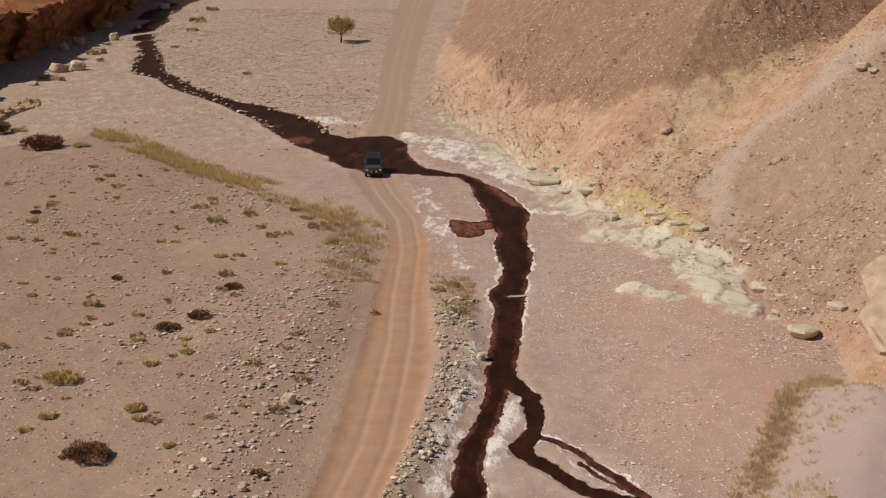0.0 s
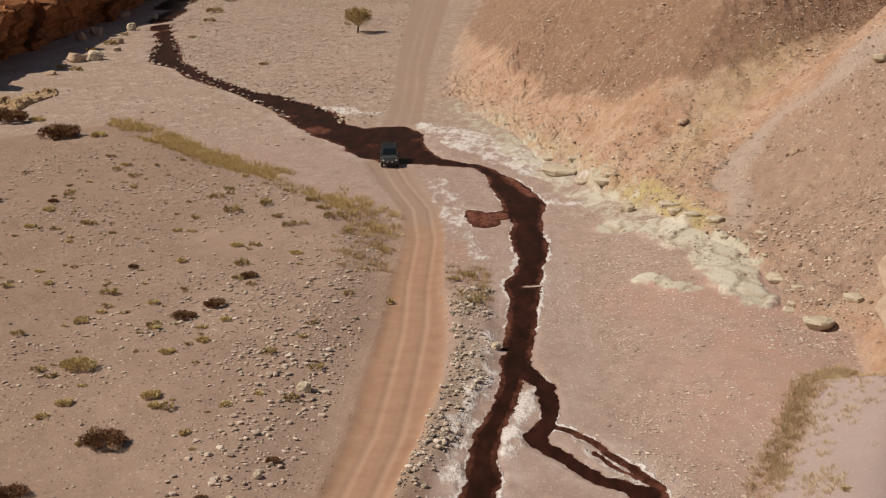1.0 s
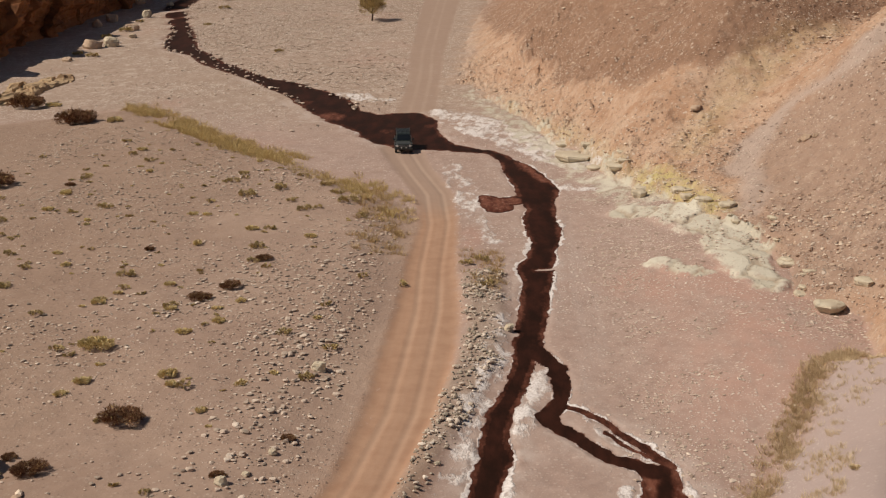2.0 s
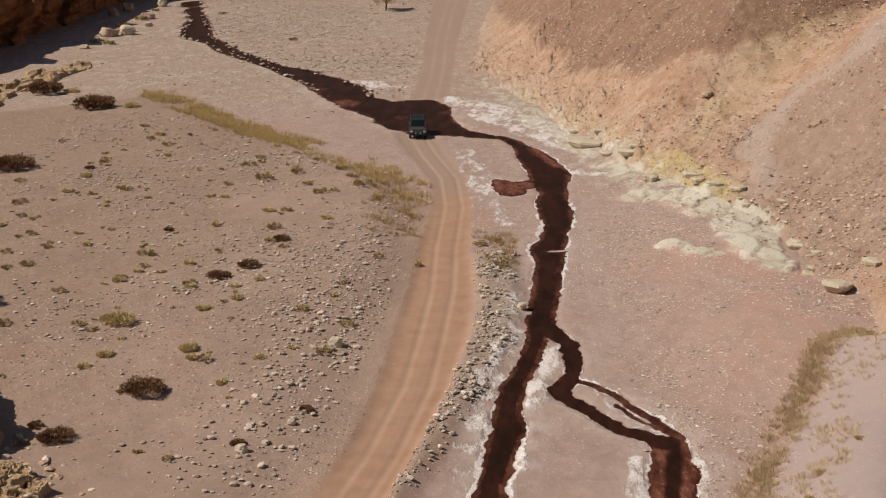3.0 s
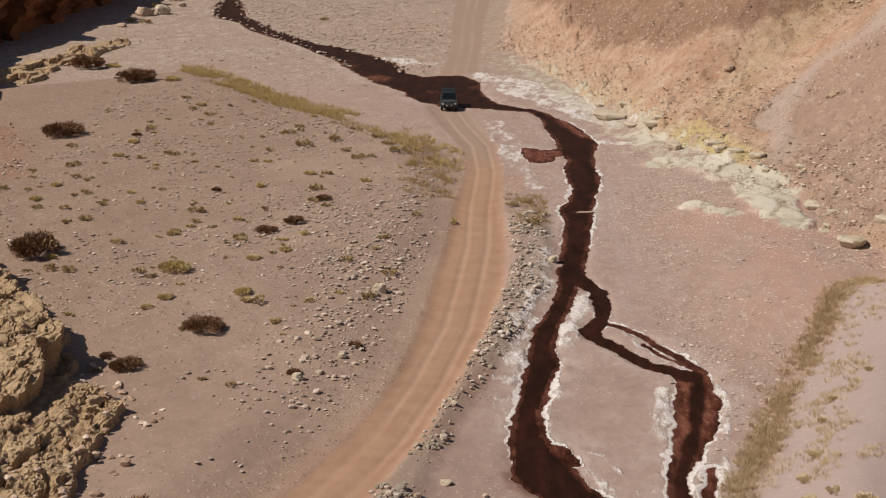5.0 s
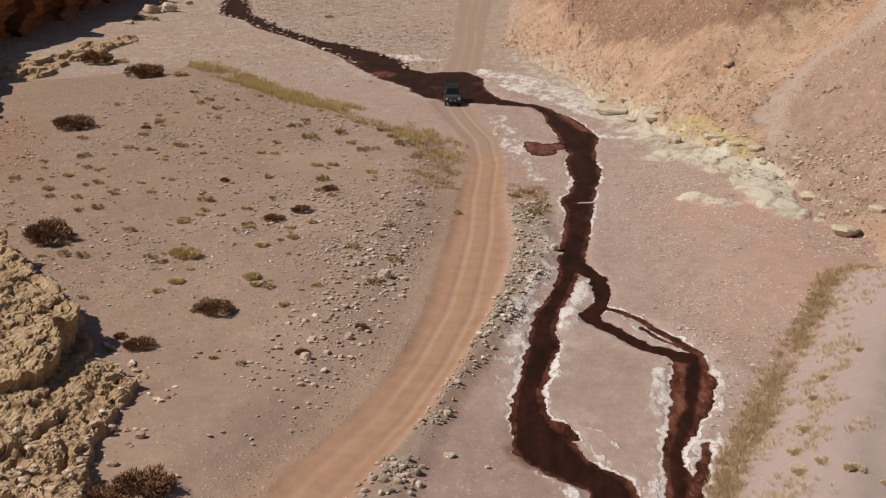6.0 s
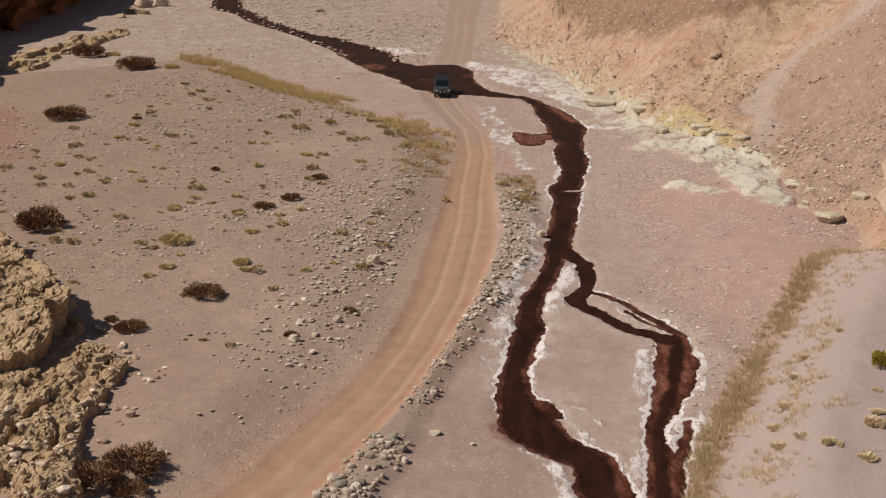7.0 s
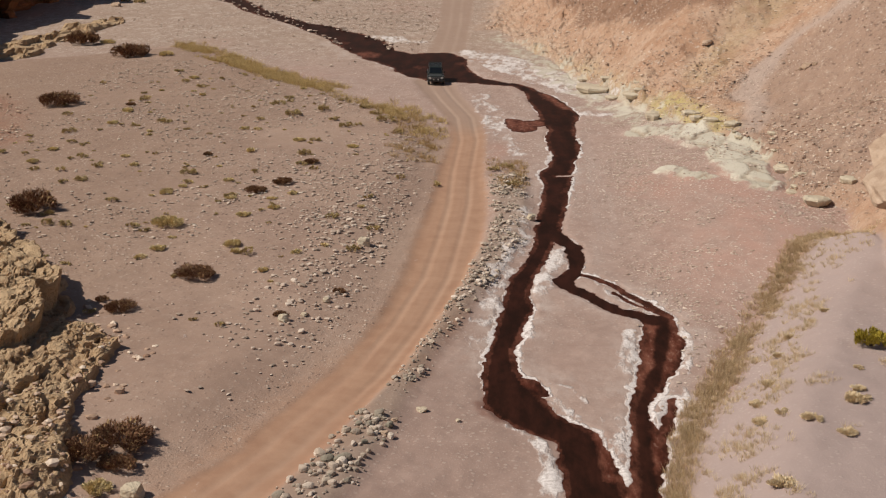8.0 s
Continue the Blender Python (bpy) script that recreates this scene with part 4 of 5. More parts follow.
def outcrop_height(x, y):
    wx, wy = x + 0.45 * fbm(x, y, 2.2, 51) + 0.2 * fbm(x, y, 0.8, 52), y + 0.55 * fbm(x, y, 2.4, 53) + 0.2 * fbm(x, y, 0.8, 54)
    d, top = inside(wx, wy, OUTCROP_EDGE), inside(wx + 1.35, wy - 0.2, OUTCROP_TOP)
    high = step(-0.05, 0.2, top)
    # clefts run down the lower shelf
    cleft = sum(step(0.30, 0.0, np.abs(ribbon(wx, wy, along(line, 0.0)))) for line in CLEFTS)
    h = step(-0.05, 0.25, d) * (0.62 + np.minimum(np.clip(d, 0, 30) * 0.10, 0.45)) * (1 - 0.75 * np.clip(cleft, 0, 1)) * (1 - 0.5 * step(46.0, 41.0, y))
    slant = 0.38 + 0.62 * step(46.5, 59.0, y + 0.35 * (x + 25))
    h = np.maximum(h, high * slant * (2.45 + np.minimum(np.clip(top, 0, 30) * 0.05, 0.6)))
    h = h + step(0, 1, d) * 0.30 * fbm(x, y, 3.5, 55)
    bx, by = x + 0.5 * fbm(x, y, 1.5, 56), 0.75 * y + 0.5 * fbm(x, y, 1.7, 57)
    edge, own = blocks(bx, by, 3.4, 58)
    dip = 0.10 * (x + 24) * (own - 0.5) + 0.12 * (y - 52) * (lattice(np.floor(own * 997), np.floor(own * 499), 3) - 0.5) * 0.5
    h = h + step(0, 0.8, d) * (0.42 * (own - 0.5) + np.clip(dip, -0.3, 0.3) - 0.55 * step(0.06, 0.0, edge) * step(0.35, 0.7, own))
    edge, own = blocks(bx + 0.3 * by, by, 1.05, 64)
    h = h + step(0, 0.6, d) * (0.22 * (own - 0.5) - 0.17 * step(0.07, 0.0, edge) * step(0.4, 0.7, own))
    s = 0.30
    q = h / s + 0.6 * fbm(x, y, 1.4, 66)
    h = 0.45 * h + 0.55 * (np.floor(q) + step(0.5, 0.95, q - np.floor(q)) - 0.6 * fbm(x, y, 1.4, 66)) * s
    h = h + step(0, 0.5, d) * (0.12 * fbm(x, y, 0.7, 67) + 0.25 * high * step(1.6, 0.3, top))
    edge, own = blocks(bx, by + 0.4 * bx, 0.48, 68)
    h = h + step(0, 0.5, d) * (0.20 * (own - 0.5) - 0.26 * step(0.10, 0.0, edge) * step(0.55, 0.8, own))
    return np.where(d > -0.3, h + 0.09 * fbm(x, y, 0.35, 59), -0.4)


ox, oy = np.meshgrid(np.arange(-42.0, -14.0, 0.10), np.arange(27.0, 82.0, 0.12))
oh = outcrop_height(ox, oy)
oz = terrain(ox.ravel(), oy.ravel()).reshape(ox.shape) - 0.12 + oh
lean = 0.30 * fbm(ox, oy, 1.2, 60) * step(0.2, 1.0, oh) + 0.36 * np.clip(oh - 0.5, 0, 3)
keep = np.maximum.reduce([oh[a : oh.shape[0] - 1 + a, b : oh.shape[1] - 1 + b] for a in (0, 1) for b in (0, 1)]) > -0.1
outcrop = new("rock_outcrop", grid_mesh("rock_outcrop", np.stack([ox + lean, oy - 0.3 * lean, oz], -1).reshape(-1, 3), ox.shape[1], ox.shape[0], OUTCROP, keep=keep))
for p in outcrop.data.polygons:
    p.use_smooth = False
tagged(outcrop, "weathered tan layered rock outcrop above the gravel flat", "rock outcrop")

for i, (x, y, sx, sy, sz, turn) in enumerate(((-21.9, 54.6, 1.2, 1.1, 0.7, 40),
        (-22.9, 52.4, 1.7, 1.3, 1.0, 0), (-22.2, 49.6, 1.2, 1.3, 0.8, 60), (-21.2, 46.8, 1.0, 0.8, 0.7, 70), (-21.4, 42.2, 1.0, 0.9, 0.7, 0),
        (-19.4, 43.0, 0.9, 0.7, 0.5, 30), (-22.8, 41.4, 1.6, 1.1, 0.8, -20), (-19.2, 39.4, 1.3, 0.9, 0.6, 10), (-20.8, 38.0, 1.1, 0.9, 0.7, 50))):
    ob = boulder("block", x, y, (sx, sy, sz), OUTCROP, 200 + i, "", "", turn, 0.12, level=4, cuts=14, rough=0.14, layers=0.08)
    ob.parent = outcrop

# ---- the low broken ledge below the cliff ----
LEDGE = [(-66.5, 157.0), (-64.5, 160.3), (-63.7, 165.5), (-62.5, 173.8), (-62.0, 179.7), (-58.9, 187.0), (-56.3, 190.0), (-55.2, 184.5), (-56.5, 176.0), (-57.2, 168.9), (-58.6, 166.2), (-58.5, 160.0), (-57.8, 156.6), (-60.0, 152.5), (-63.5, 152.5)]
lx, ly = np.meshgrid(np.arange(-69.0, -53.5, 0.28), np.arange(150.0, 192.0, 0.32))
ld = inside(lx + 0.8 * fbm(lx, ly, 3.0, 101), ly + 1.6 * fbm(lx, ly, 4.0, 102), LEDGE)
cell_edge, cell_own = blocks(lx + 0.7 * fbm(lx, ly, 2.5, 103), 0.6 * ly + 0.6 * fbm(lx, ly, 2.5, 104), 2.2, 105)
lh = step(-0.2, 0.5, ld) * (0.35 + 0.10 * np.clip(ld, 0, 4) + 0.9 * (cell_own - 0.35) - 0.5 * step(0.10, 0.0, cell_edge)) + 0.15 * fbm(lx, ly, 1.2, 106)
lh = np.where(ld > -0.5, 0.5 * lh + 0.5 * np.round(lh / 0.35) * 0.35, -0.5)
lz = terrain(lx.ravel(), ly.ravel()).reshape(lx.shape) - 0.15 + lh
keep = np.maximum.reduce([ld[a : ld.shape[0] - 1 + a, b : ld.shape[1] - 1 + b] for a in (0, 1) for b in (0, 1)]) > -0.45
ledge = new("rock_ledge", grid_mesh("rock_ledge", np.stack([lx + 0.2 * lh, ly, lz], -1).reshape(-1, 3), lx.shape[1], lx.shape[0], OUTCROP, keep=keep))
for p in ledge.data.polygons:
    p.use_smooth = False
tagged(ledge, "low broken ledge of tan layered rock at the cliff foot", "rock ledge")

# ---- the pale rock ledge at the foot of the hill ----
for i, (x, y, sx, sy, sz, turn) in enumerate(((27.2, 71.0, 8.6, 13.0, 3.0, 7), (28.8, 79.5, 8.0, 6.0, 3.2, 25), (27.0, 60.5, 9.0, 9.0, 3.0, -8))):
    boulder("bedrock_shelf", x, y, (sx, sy, sz), PINK_ROCK, 300 + i, "large smooth pinkish tan rock ledge with an undercut edge", "bedrock", turn, 0.10, "ledges at the hill foot", level=5, cuts=16, rough=0.05, layers=0.03, blocky=0.85)

def slab_mesh(name, seed, size, material):
    """A flat broken plate: an angular outline, an undercut foot, worn upper edges and an uneven top."""
    rng = random.Random(seed)
    n = 11
    rim = [(6.283 * (k + rng.uniform(-0.3, 0.3)) / n, rng.uniform(0.72, 1.0)) for k in range(n)]
    bm = bmesh.new()
    rings = []
    for wide, z in ((0.66, 0.0), (0.88, 0.38), (1.0, 0.70), (0.95, 0.90), (0.62, 1.0)):
        rings.append([bm.verts.new((size[0] / 2 * wide * r * math.cos(a) * rng.uniform(0.96, 1.04), size[1] / 2 * wide * r * math.sin(a) * rng.uniform(0.96, 1.04), size[2] * (z - 0.5 + rng.uniform(-0.05, 0.05)))) for a, r in rim])
    for low, high in zip(rings, rings[1:]):
        for k in range(n):
            bm.faces.new((low[k], low[(k + 1) % n], high[(k + 1) % n], high[k]))
    bm.faces.new(rings[-1])
    bm.faces.new(rings[0][::-1])
    return mesh_of(name, bm, material)


SLABS = [(22.7, 82.2, 2.8, 2.4, 0.65), (14.6, 115.5, 1.6, 1.2, 0.7), (10.1, 134.4, 4.6, 2.6, 0.9), (9.7, 141.7, 2.4, 1.6, 0.5), (13.6, 125.2, 2.9, 2.0, 0.6), (15.0, 117.4, 1.9, 1.5, 0.7), (17.7, 113.3, 1.7, 1.4, 0.6),
    (19.1, 108.7, 1.9, 1.5, 0.6), (20.6, 106.5, 1.8, 1.6, 0.6), (18.1, 111.1, 1.4, 1.2, 0.5), (21.7, 85.1, 1.4, 1.2, 0.4), (25.2, 83.2, 1.7, 1.2, 0.6), (11.9, 129.2, 1.8, 1.6, 0.6)]
rng_slab = random.Random(8)
for k in range(30):
    # broken slabs lean along the foot of the hill
    (ax, ay), (bx, by) = HILL[5 + k % 4], HILL[6 + k % 4]
    u = rng_slab.random()
    w = 0.45 + 1.5 * rng_slab.random() ** 2
    SLABS.append((ax + u * (bx - ax) + rng_slab.uniform(-0.3, 1.6), ay + u * (by - ay) + rng_slab.uniform(-1, 1), w, w * rng_slab.uniform(0.5, 0.9), w * rng_slab.uniform(0.22, 0.36)))
for i, (x, y, sx, sy, sz) in enumerate(SLABS):
    slab = new("flat_rock", slab_mesh("flat_rock", 330 + i, (sx, sy, sz), PALE_ROCK))
    slab.matrix_world = pose(x, y, ground_z(x, y) + sz * (0.38 if i < 3 else 0.12), (i * 31) % 9 - 4, (i * 17) % 9 - 4, (i * 47) % 50 - 70)
    tagged(slab, "flat pale cream rock slab at the foot of the hill", "flat rock", "slabs at the hill foot")

# ---- single boulders ----
for i, (x, y, s, flat, kind) in enumerate(((-9.1, 74.9, 0.95, 0.85, 0), (-12.1, 59.1, 0.66, 0.8, 0), (-10.1, 62.8, 0.57, 0.6, 0), (-11.1, 60.3, 0.43, 0.6, 0), (-1.7, 62.1, 0.37, 0.6, 0), (2.4, 82.8, 0.85, 0.7, 0),
        (-15.4, 38.3, 1.15, 0.7, 0), (-3.6, 47.9, 0.56, 0.5, 0), (-5.1, 44.7, 0.5, 0.6, 1), (-1.8, 46.6, 0.3, 0.6, 0), (-4.8, 46.3, 0.4, 0.6, 1), (-69.1, 284.2, 2.6, 0.6, 1), (-67.9, 246.0, 2.3, 0.9, 1), (-67.0, 253.2, 2.6, 0.8, 1), (-62.3, 260.3, 2.2, 0.9, 0), (-61.3, 218.0, 3.6, 0.55, 1), (-58.9, 220.5, 2.8, 0.75, 0), (-60.5, 241.6, 2.6, 0.6, 1), (-62.1, 281.4, 1.7, 0.7, 0), (-58.0, 231.5, 1.8, 0.5, 0), (-61.4, 204.2, 1.7, 0.5, 1), (-65.0, 323.0, 3.2, 0.6, 0), (-66.0, 336.5, 3.8, 0.5, 1), (36.1, 116.9, 1.6, 0.5, 0), (36.6, 115.7, 1.0, 0.5, 0), (21.3, 128.2, 1.2, 0.4, 1), (28.3, 113.3, 1.1, 0.6, 1), (28.9, 112.6, 0.7, 0.7, 1), (27.8, 113.6, 0.6, 0.7, 1),
        (-33.8, 71.2, 1.2, 1.3, 1), (-29.6, 69.4, 0.9, 0.6, 1))):
    material, words = ((PALE_ROCK, "pale weathered boulder lying on the gravel"), (PINK_ROCK, "tan sandstone boulder lying on the gravel"))[kind]
    boulder("boulder", x, y, (s, s * 0.85, s * flat), material, 400 + i, words, "boulder", (i * 53) % 180, 0.2, level=4 if s > 2 else 3, cuts=14, rough=0.12, layers=0.02, boxy=0.6)


# ---- loose stones, far too many to count ----
def stone_field(name, xs, ys, sizes, material, seed, label, flat=0.6, sink=0.15, z=None, singles=None, single_material=None, fine=False):
    """One mesh of many small broken stones resting on the land; those marked as singles, up to 290, are parts of their own."""
    if singles is not None:
        alone = np.flatnonzero(singles)[:290]
        rest = np.ones(len(xs), bool)
        rest[alone] = False
        zs = terrain(xs, ys) if z is None else z
        heap = stone_field(name, xs[rest], ys[rest], sizes[rest], material, seed, label, flat, sink, zs[rest])
        pick = random.Random(seed)
        shapes = [boulder_mesh("stone", seed * 31 + k, (1.0, 0.85, flat * 1.05), single_material, level=2, cuts=11, rough=0.06) for k in range(8)]
        for k in alone:
            one = new("stone", pick.choice(shapes))
            w = float(sizes[k])
            one.matrix_world = pose(float(xs[k]), float(ys[k]), float(zs[k]) + w * flat * (0.5 - sink), pick.uniform(-10, 10), pick.uniform(-10, 10), pick.uniform(0, 360)) @ Matrix.Diagonal((w * 1.1, w * 1.1, w, 1))
            one.parent = heap
        return heap
    rng = np.random.default_rng(seed)
    bm = bmesh.new()
    bmesh.ops.create_icosphere(bm, subdivisions=1, radius=1.0)
    ball = np.array([v.co[:] for v in bm.verts])
    faces = np.array([[v.index for v in f.verts] for f in bm.faces])
    bm.free()
    if fine:
        ball = np.array([(1, 0, -0.1), (0.1, 1, 0), (-1, 0.1, 0), (0, -1, 0.1), (0.15, 0.1, 0.8), (0, 0, -0.8)], float)
        faces = np.array([(0, 1, 4), (1, 2, 4), (2, 3, 4), (3, 0, 4), (1, 0, 5), (2, 1, 5), (3, 2, 5), (0, 3, 5)])
    shapes = []
    for _ in range(14):
        v = ball.copy()
        for _ in range(7):
            n = rng.normal(size=3)
            n /= np.linalg.norm(n)
            v -= n * np.clip(v @ n - rng.uniform(0.45, 0.8), 0, None)[:, None]
        shapes.append(v / np.abs(v).max(0) * rng.uniform(0.7, 1.0, 3))
    shapes = np.array(shapes)
    n = len(xs)
    v = shapes[rng.integers(0, len(shapes), n)] * (sizes / 2)[:, None, None] * np.stack([rng.uniform(0.8, 1.25, n), rng.uniform(0.7, 1.1, n), flat * rng.uniform(0.7, 1.2, n)], -1)[:, None]
    a = rng.uniform(0, 6.28, n)
    c, s = np.cos(a)[:, None], np.sin(a)[:, None]
    z = terrain(xs, ys) if z is None else z
    out = np.stack([xs[:, None] + c * v[..., 0] - s * v[..., 1], ys[:, None] + s * v[..., 0] + c * v[..., 1], z[:, None] + v[..., 2] + (sizes * flat * (0.5 - sink))[:, None]], -1)
    f = faces[None] + (np.arange(n) * len(ball))[:, None, None]
    ob = new(name, arrays_mesh(name, out.reshape(-1, 3), f.reshape(-1, 3), material))
    return tagged(ob, label, "stones", kind="stuff")


def sow(n, x0, x1, y0, y1, chance, seed):
    """Random places in a box, kept by a chance that depends on the place."""
    rng = np.random.default_rng(seed)
    x, y = rng.uniform(x0, x1, n), rng.uniform(y0, y1, n)
    k = rng.uniform(0, 1, n) < chance(x, y)
    return x[k], y[k], rng


def off_road(x, y):
    return (ribbon(x, y, ROAD) < -0.3) & (ribbon(x, y, ROAD_FAR) < -0.3) & (water_depth(x, y) < -0.15)


def terrace_chance(x, y):
    t = inside(x, y, TERRACE)
    rich = np.clip(0.28 + 0.75 * fbm(x, y, 9, 81), 0.04, 1) * (0.35 + 0.65 * step(60, 72, y)) + 0.75 * step(6.5, 0.5, np.abs(x + 11.0 - 0.03 * (y - 60))) * step(50, 60, y) * np.clip(0.6 + fbm(x, y, 4, 82), 0, 1)
    return np.where((t > 0) & off_road(x, y) & (inside(x, y, OUTCROP_EDGE) < 0), rich, 0)


x, y, rng = sow(52000, -46, -5, 34, 150, terrace_chance, 11)
heap = step(4.5, 0.5, np.abs(x + 11.0 - 0.03 * (y - 60))) * step(50, 58, y) * step(112, 90, y)
size = (0.06 + 0.09 * rng.exponential(1.0, len(x)).clip(0, 4)) * (1 + 0.2 * heap)
small = size < 0.14
stone_field("terrace_gravel", x[small], y[small], size[small], MIXED_STONES, 28, "fine pale and brown gravel on the terrace", 0.45, fine=True)
x, y, size, heap = x[~small], y[~small], size[~small], heap[~small]
stone_field("terrace_stones", x, y, size, MIXED_STONES, 12, "scattered grey-brown stones on the gravel terrace", 0.45, singles=(y < 82) & (rng.uniform(0, 1, len(x)) < 0.6) & (heap > 0.2), single_material=MIXED_SINGLES)


BANK_LINE = [p[:2] for p in STREAM_FAR[::-1]] + [(-20.5, 173.3), (-18.5, 167.6), (-14.4, 158.6), (-5.2, 147.0)]


def plain_chance(x, y):
    t = np.maximum(inside(x, y, TERRACE), hill_depth(x, y))
    bank = y - np.interp(x, [p[0] for p in BANK_LINE], [p[1] for p in BANK_LINE])
    rich = np.clip(0.22 + 1.0 * fbm(x, y, 9, 83) + 0.5 * fbm(x, y, 2.5, 87), 0, 1) * step(7, 11, x) + step(-6, -12, x) * (0.10 + 0.90 * step(-4.0, 3.0, bank)) * np.clip(0.55 + 0.7 * fbm(x, y, 16, 84), 0, 1)
    return np.where((t < 0) & off_road(x, y) & (inside(x, y, BENCH) < 0), rich, 0)


x, y, rng = sow(60000, -4, 24, 48, 120, plain_chance, 13)
stone_field("mudflat_stones", x, y, 0.10 + 0.11 * rng.exponential(1.0, len(x)).clip(0, 4), PALE_STONES, 14, "small pale stones scattered over the pink mud flat", 0.24, 0.3, fine=True)
x, y, rng = sow(78000, -62, -2, 150, 320, plain_chance, 15)
stone_field("valley_stones", x, y, 0.10 + 0.14 * rng.exponential(1.0, len(x)).clip(0, 5), PALE_STONES, 16, "pale rubble spread over the valley floor beyond the ford", 0.36, fine=True)


x, y, rng = sow(2600, -54, -14, 163, 246, lambda x, y: 0.9 * (np.abs(water_depth(x, y) - 0.3) < 0.7), 25)
stone_field("stream_stones", x, y, 0.3 + 0.28 * rng.exponential(1.0, len(x)).clip(0, 2.5), PALE_STONES, 26, "pale salt-crusted stones standing in the red stream", 0.5, z=floor_z(y) - 0.04)


def hill_chance(x, y):
    d = hill_depth(x, y)
    rich = np.clip(0.4 + 0.9 * fbm(x, y, 8, 85), 0.10, 1)
    return np.where((d > 0.3) & (ribbon(x, y, WASH_STRIPE) < 0.2), np.clip(rich, 0, 1), 0)


x, y, rng = sow(130000, -2, 52, 80, 205, hill_chance, 17)
stone_field("hill_stones", x, y, (0.08 + 0.10 * rng.exponential(1.0, len(x)).clip(0, 6)) * (1 - 0.3 * step(-1, 2, inside(x, y, MAUVE_HILL))), HILL_STONES, 18, "broken brown and cream stones on the hillside", 0.42, 0.22, fine=True)
x, y, rng = sow(3000, 21.0, 32, 82, 108, lambda x, y: np.clip(0.35 + 0.9 * fbm(x, y, 5, 86) + 0.6 * step(6, 2, np.abs(x - 23.9 + 0.03 * (y - 93))) * step(9, 4, np.abs(y - 94)), 0, 1) * (hill_depth(x, y) > 0.1), 19)
size = 0.08 + 0.075 * rng.exponential(1.0, len(x)).clip(0, 4)
stone_field("hill_foot_rubble", x, y, size, PALE_STONES, 20, "cream and tan rubble heaped at the foot of the hill", 0.42, 0.25, singles=size > 0.22, single_material=HILL_SINGLES)
x, y, rng = sow(1800, -60, -40, 97, 130, lambda x, y: step(-1.0, 2.0, ribbon(x, y, RED_SOIL)) * np.clip(0.6 + fbm(x, y, 4, 88), 0, 1), 23)
stone_field("red_rubble", x, y, 0.16 + 0.16 * rng.exponential(1.0, len(x)).clip(0, 3), HILL_STONES, 24, "reddish rubble spread over the gravel below the cliff", 0.5, fine=True)
x, y, rng = sow(2600, -24, -13, 34, 62, lambda x, y: 0.30 * (np.abs(inside(x, y, OUTCROP_EDGE) + 0.6) < 1.4) + 0.05 * (inside(x, y, OUTCROP_EDGE) > 0) + 0.3 * (inside(x, y, OUTCROP_EDGE) > 0) * (y < 47), 21)
oh = np.clip(outcrop_height(x, y), 0, None)
stone_field("outcrop_rubble", x, y, 0.10 + 0.16 * rng.exponential(1.0, len(x)).clip(0, 4), HILL_STONES, 22, "tan rubble fallen round the outcrop", 0.65, z=terrain(x, y) - 0.1 + oh)


# ---- plants ----
BROWN_LEAF = leaf_material("dry_brown_leaves", [(0.0, (0.11, 0.048, 0.027)), (0.5, (0.205, 0.098, 0.053)), (0.85, (0.31, 0.170, 0.086)), (1.0, (0.44, 0.31, 0.14))])
OLIVE_LEAF = leaf_material("olive_leaves", [(0.0, (0.25, 0.18, 0.080)), (0.5, (0.46, 0.34, 0.155)), (1.0, (0.62, 0.49, 0.25))])
YELLOW_LEAF = leaf_material("yellow_green_leaves", [(0.0, (0.42, 0.315, 0.135)), (0.5, (0.62, 0.485, 0.24)), (1.0, (0.76, 0.62, 0.36))])
STRAW = leaf_material("straw_blades", [(0.0, (0.32, 0.205, 0.095)), (0.5, (0.47, 0.325, 0.155)), (1.0, (0.62, 0.46, 0.25))])
PALE_STRAW = leaf_material("pale_straw_leaves", [(0.0, (0.50, 0.375, 0.22)), (0.5, (0.68, 0.535, 0.34)), (1.0, (0.82, 0.69, 0.48))])
GREEN_LEAF = leaf_material("yellow_green_broom", [(0.0, (0.20, 0.145, 0.016)), (0.5, (0.36, 0.275, 0.030)), (1.0, (0.52, 0.41, 0.070))])
GOLD = leaf_material("golden_grass_blades", [(0.0, (0.38, 0.265, 0.105)), (0.5, (0.56, 0.415, 0.185)), (1.0, (0.70, 0.55, 0.29))])
TAN_GRASS = leaf_material("tan_dry_grass", [(0.0, (0.38, 0.270, 0.150)), (0.5, (0.56, 0.415, 0.250)), (1.0, (0.71, 0.56, 0.37))])
STEM = plain_material("grey_brown_stems", (0.075, 0.045, 0.030), 0.9)


def stem_mesh(name, rng, count, reach, height, radius, material):
    """Bent, tapered stems that rise from one root."""
    bm = bmesh.new()
    for _ in range(count):
        a, r, h = rng.uniform(0, 6.28), reach * rng.uniform(0.35, 1.0), height * rng.uniform(0.45, 0.95)
        path = [Vector((0, 0, -0.05)), Vector((0.45 * r * math.cos(a + 0.3), 0.45 * r * math.sin(a + 0.3), 0.55 * h)), Vector((r * math.cos(a), r * math.sin(a), h))]
        rings = []
        for k, p in enumerate(path):
            w = radius * (1, 0.7, 0.3)[k]
            rings.append([bm.verts.new(p + Vector((w * math.cos(b), w * math.sin(b), 0))) for b in (0, 2.09, 4.19)])
        for low, high in zip(rings, rings[1:]):
            for j in range(3):
                bm.faces.new((low[j], low[(j + 1) % 3], high[(j + 1) % 3], high[j]))
    return mesh_of(name, bm, material)


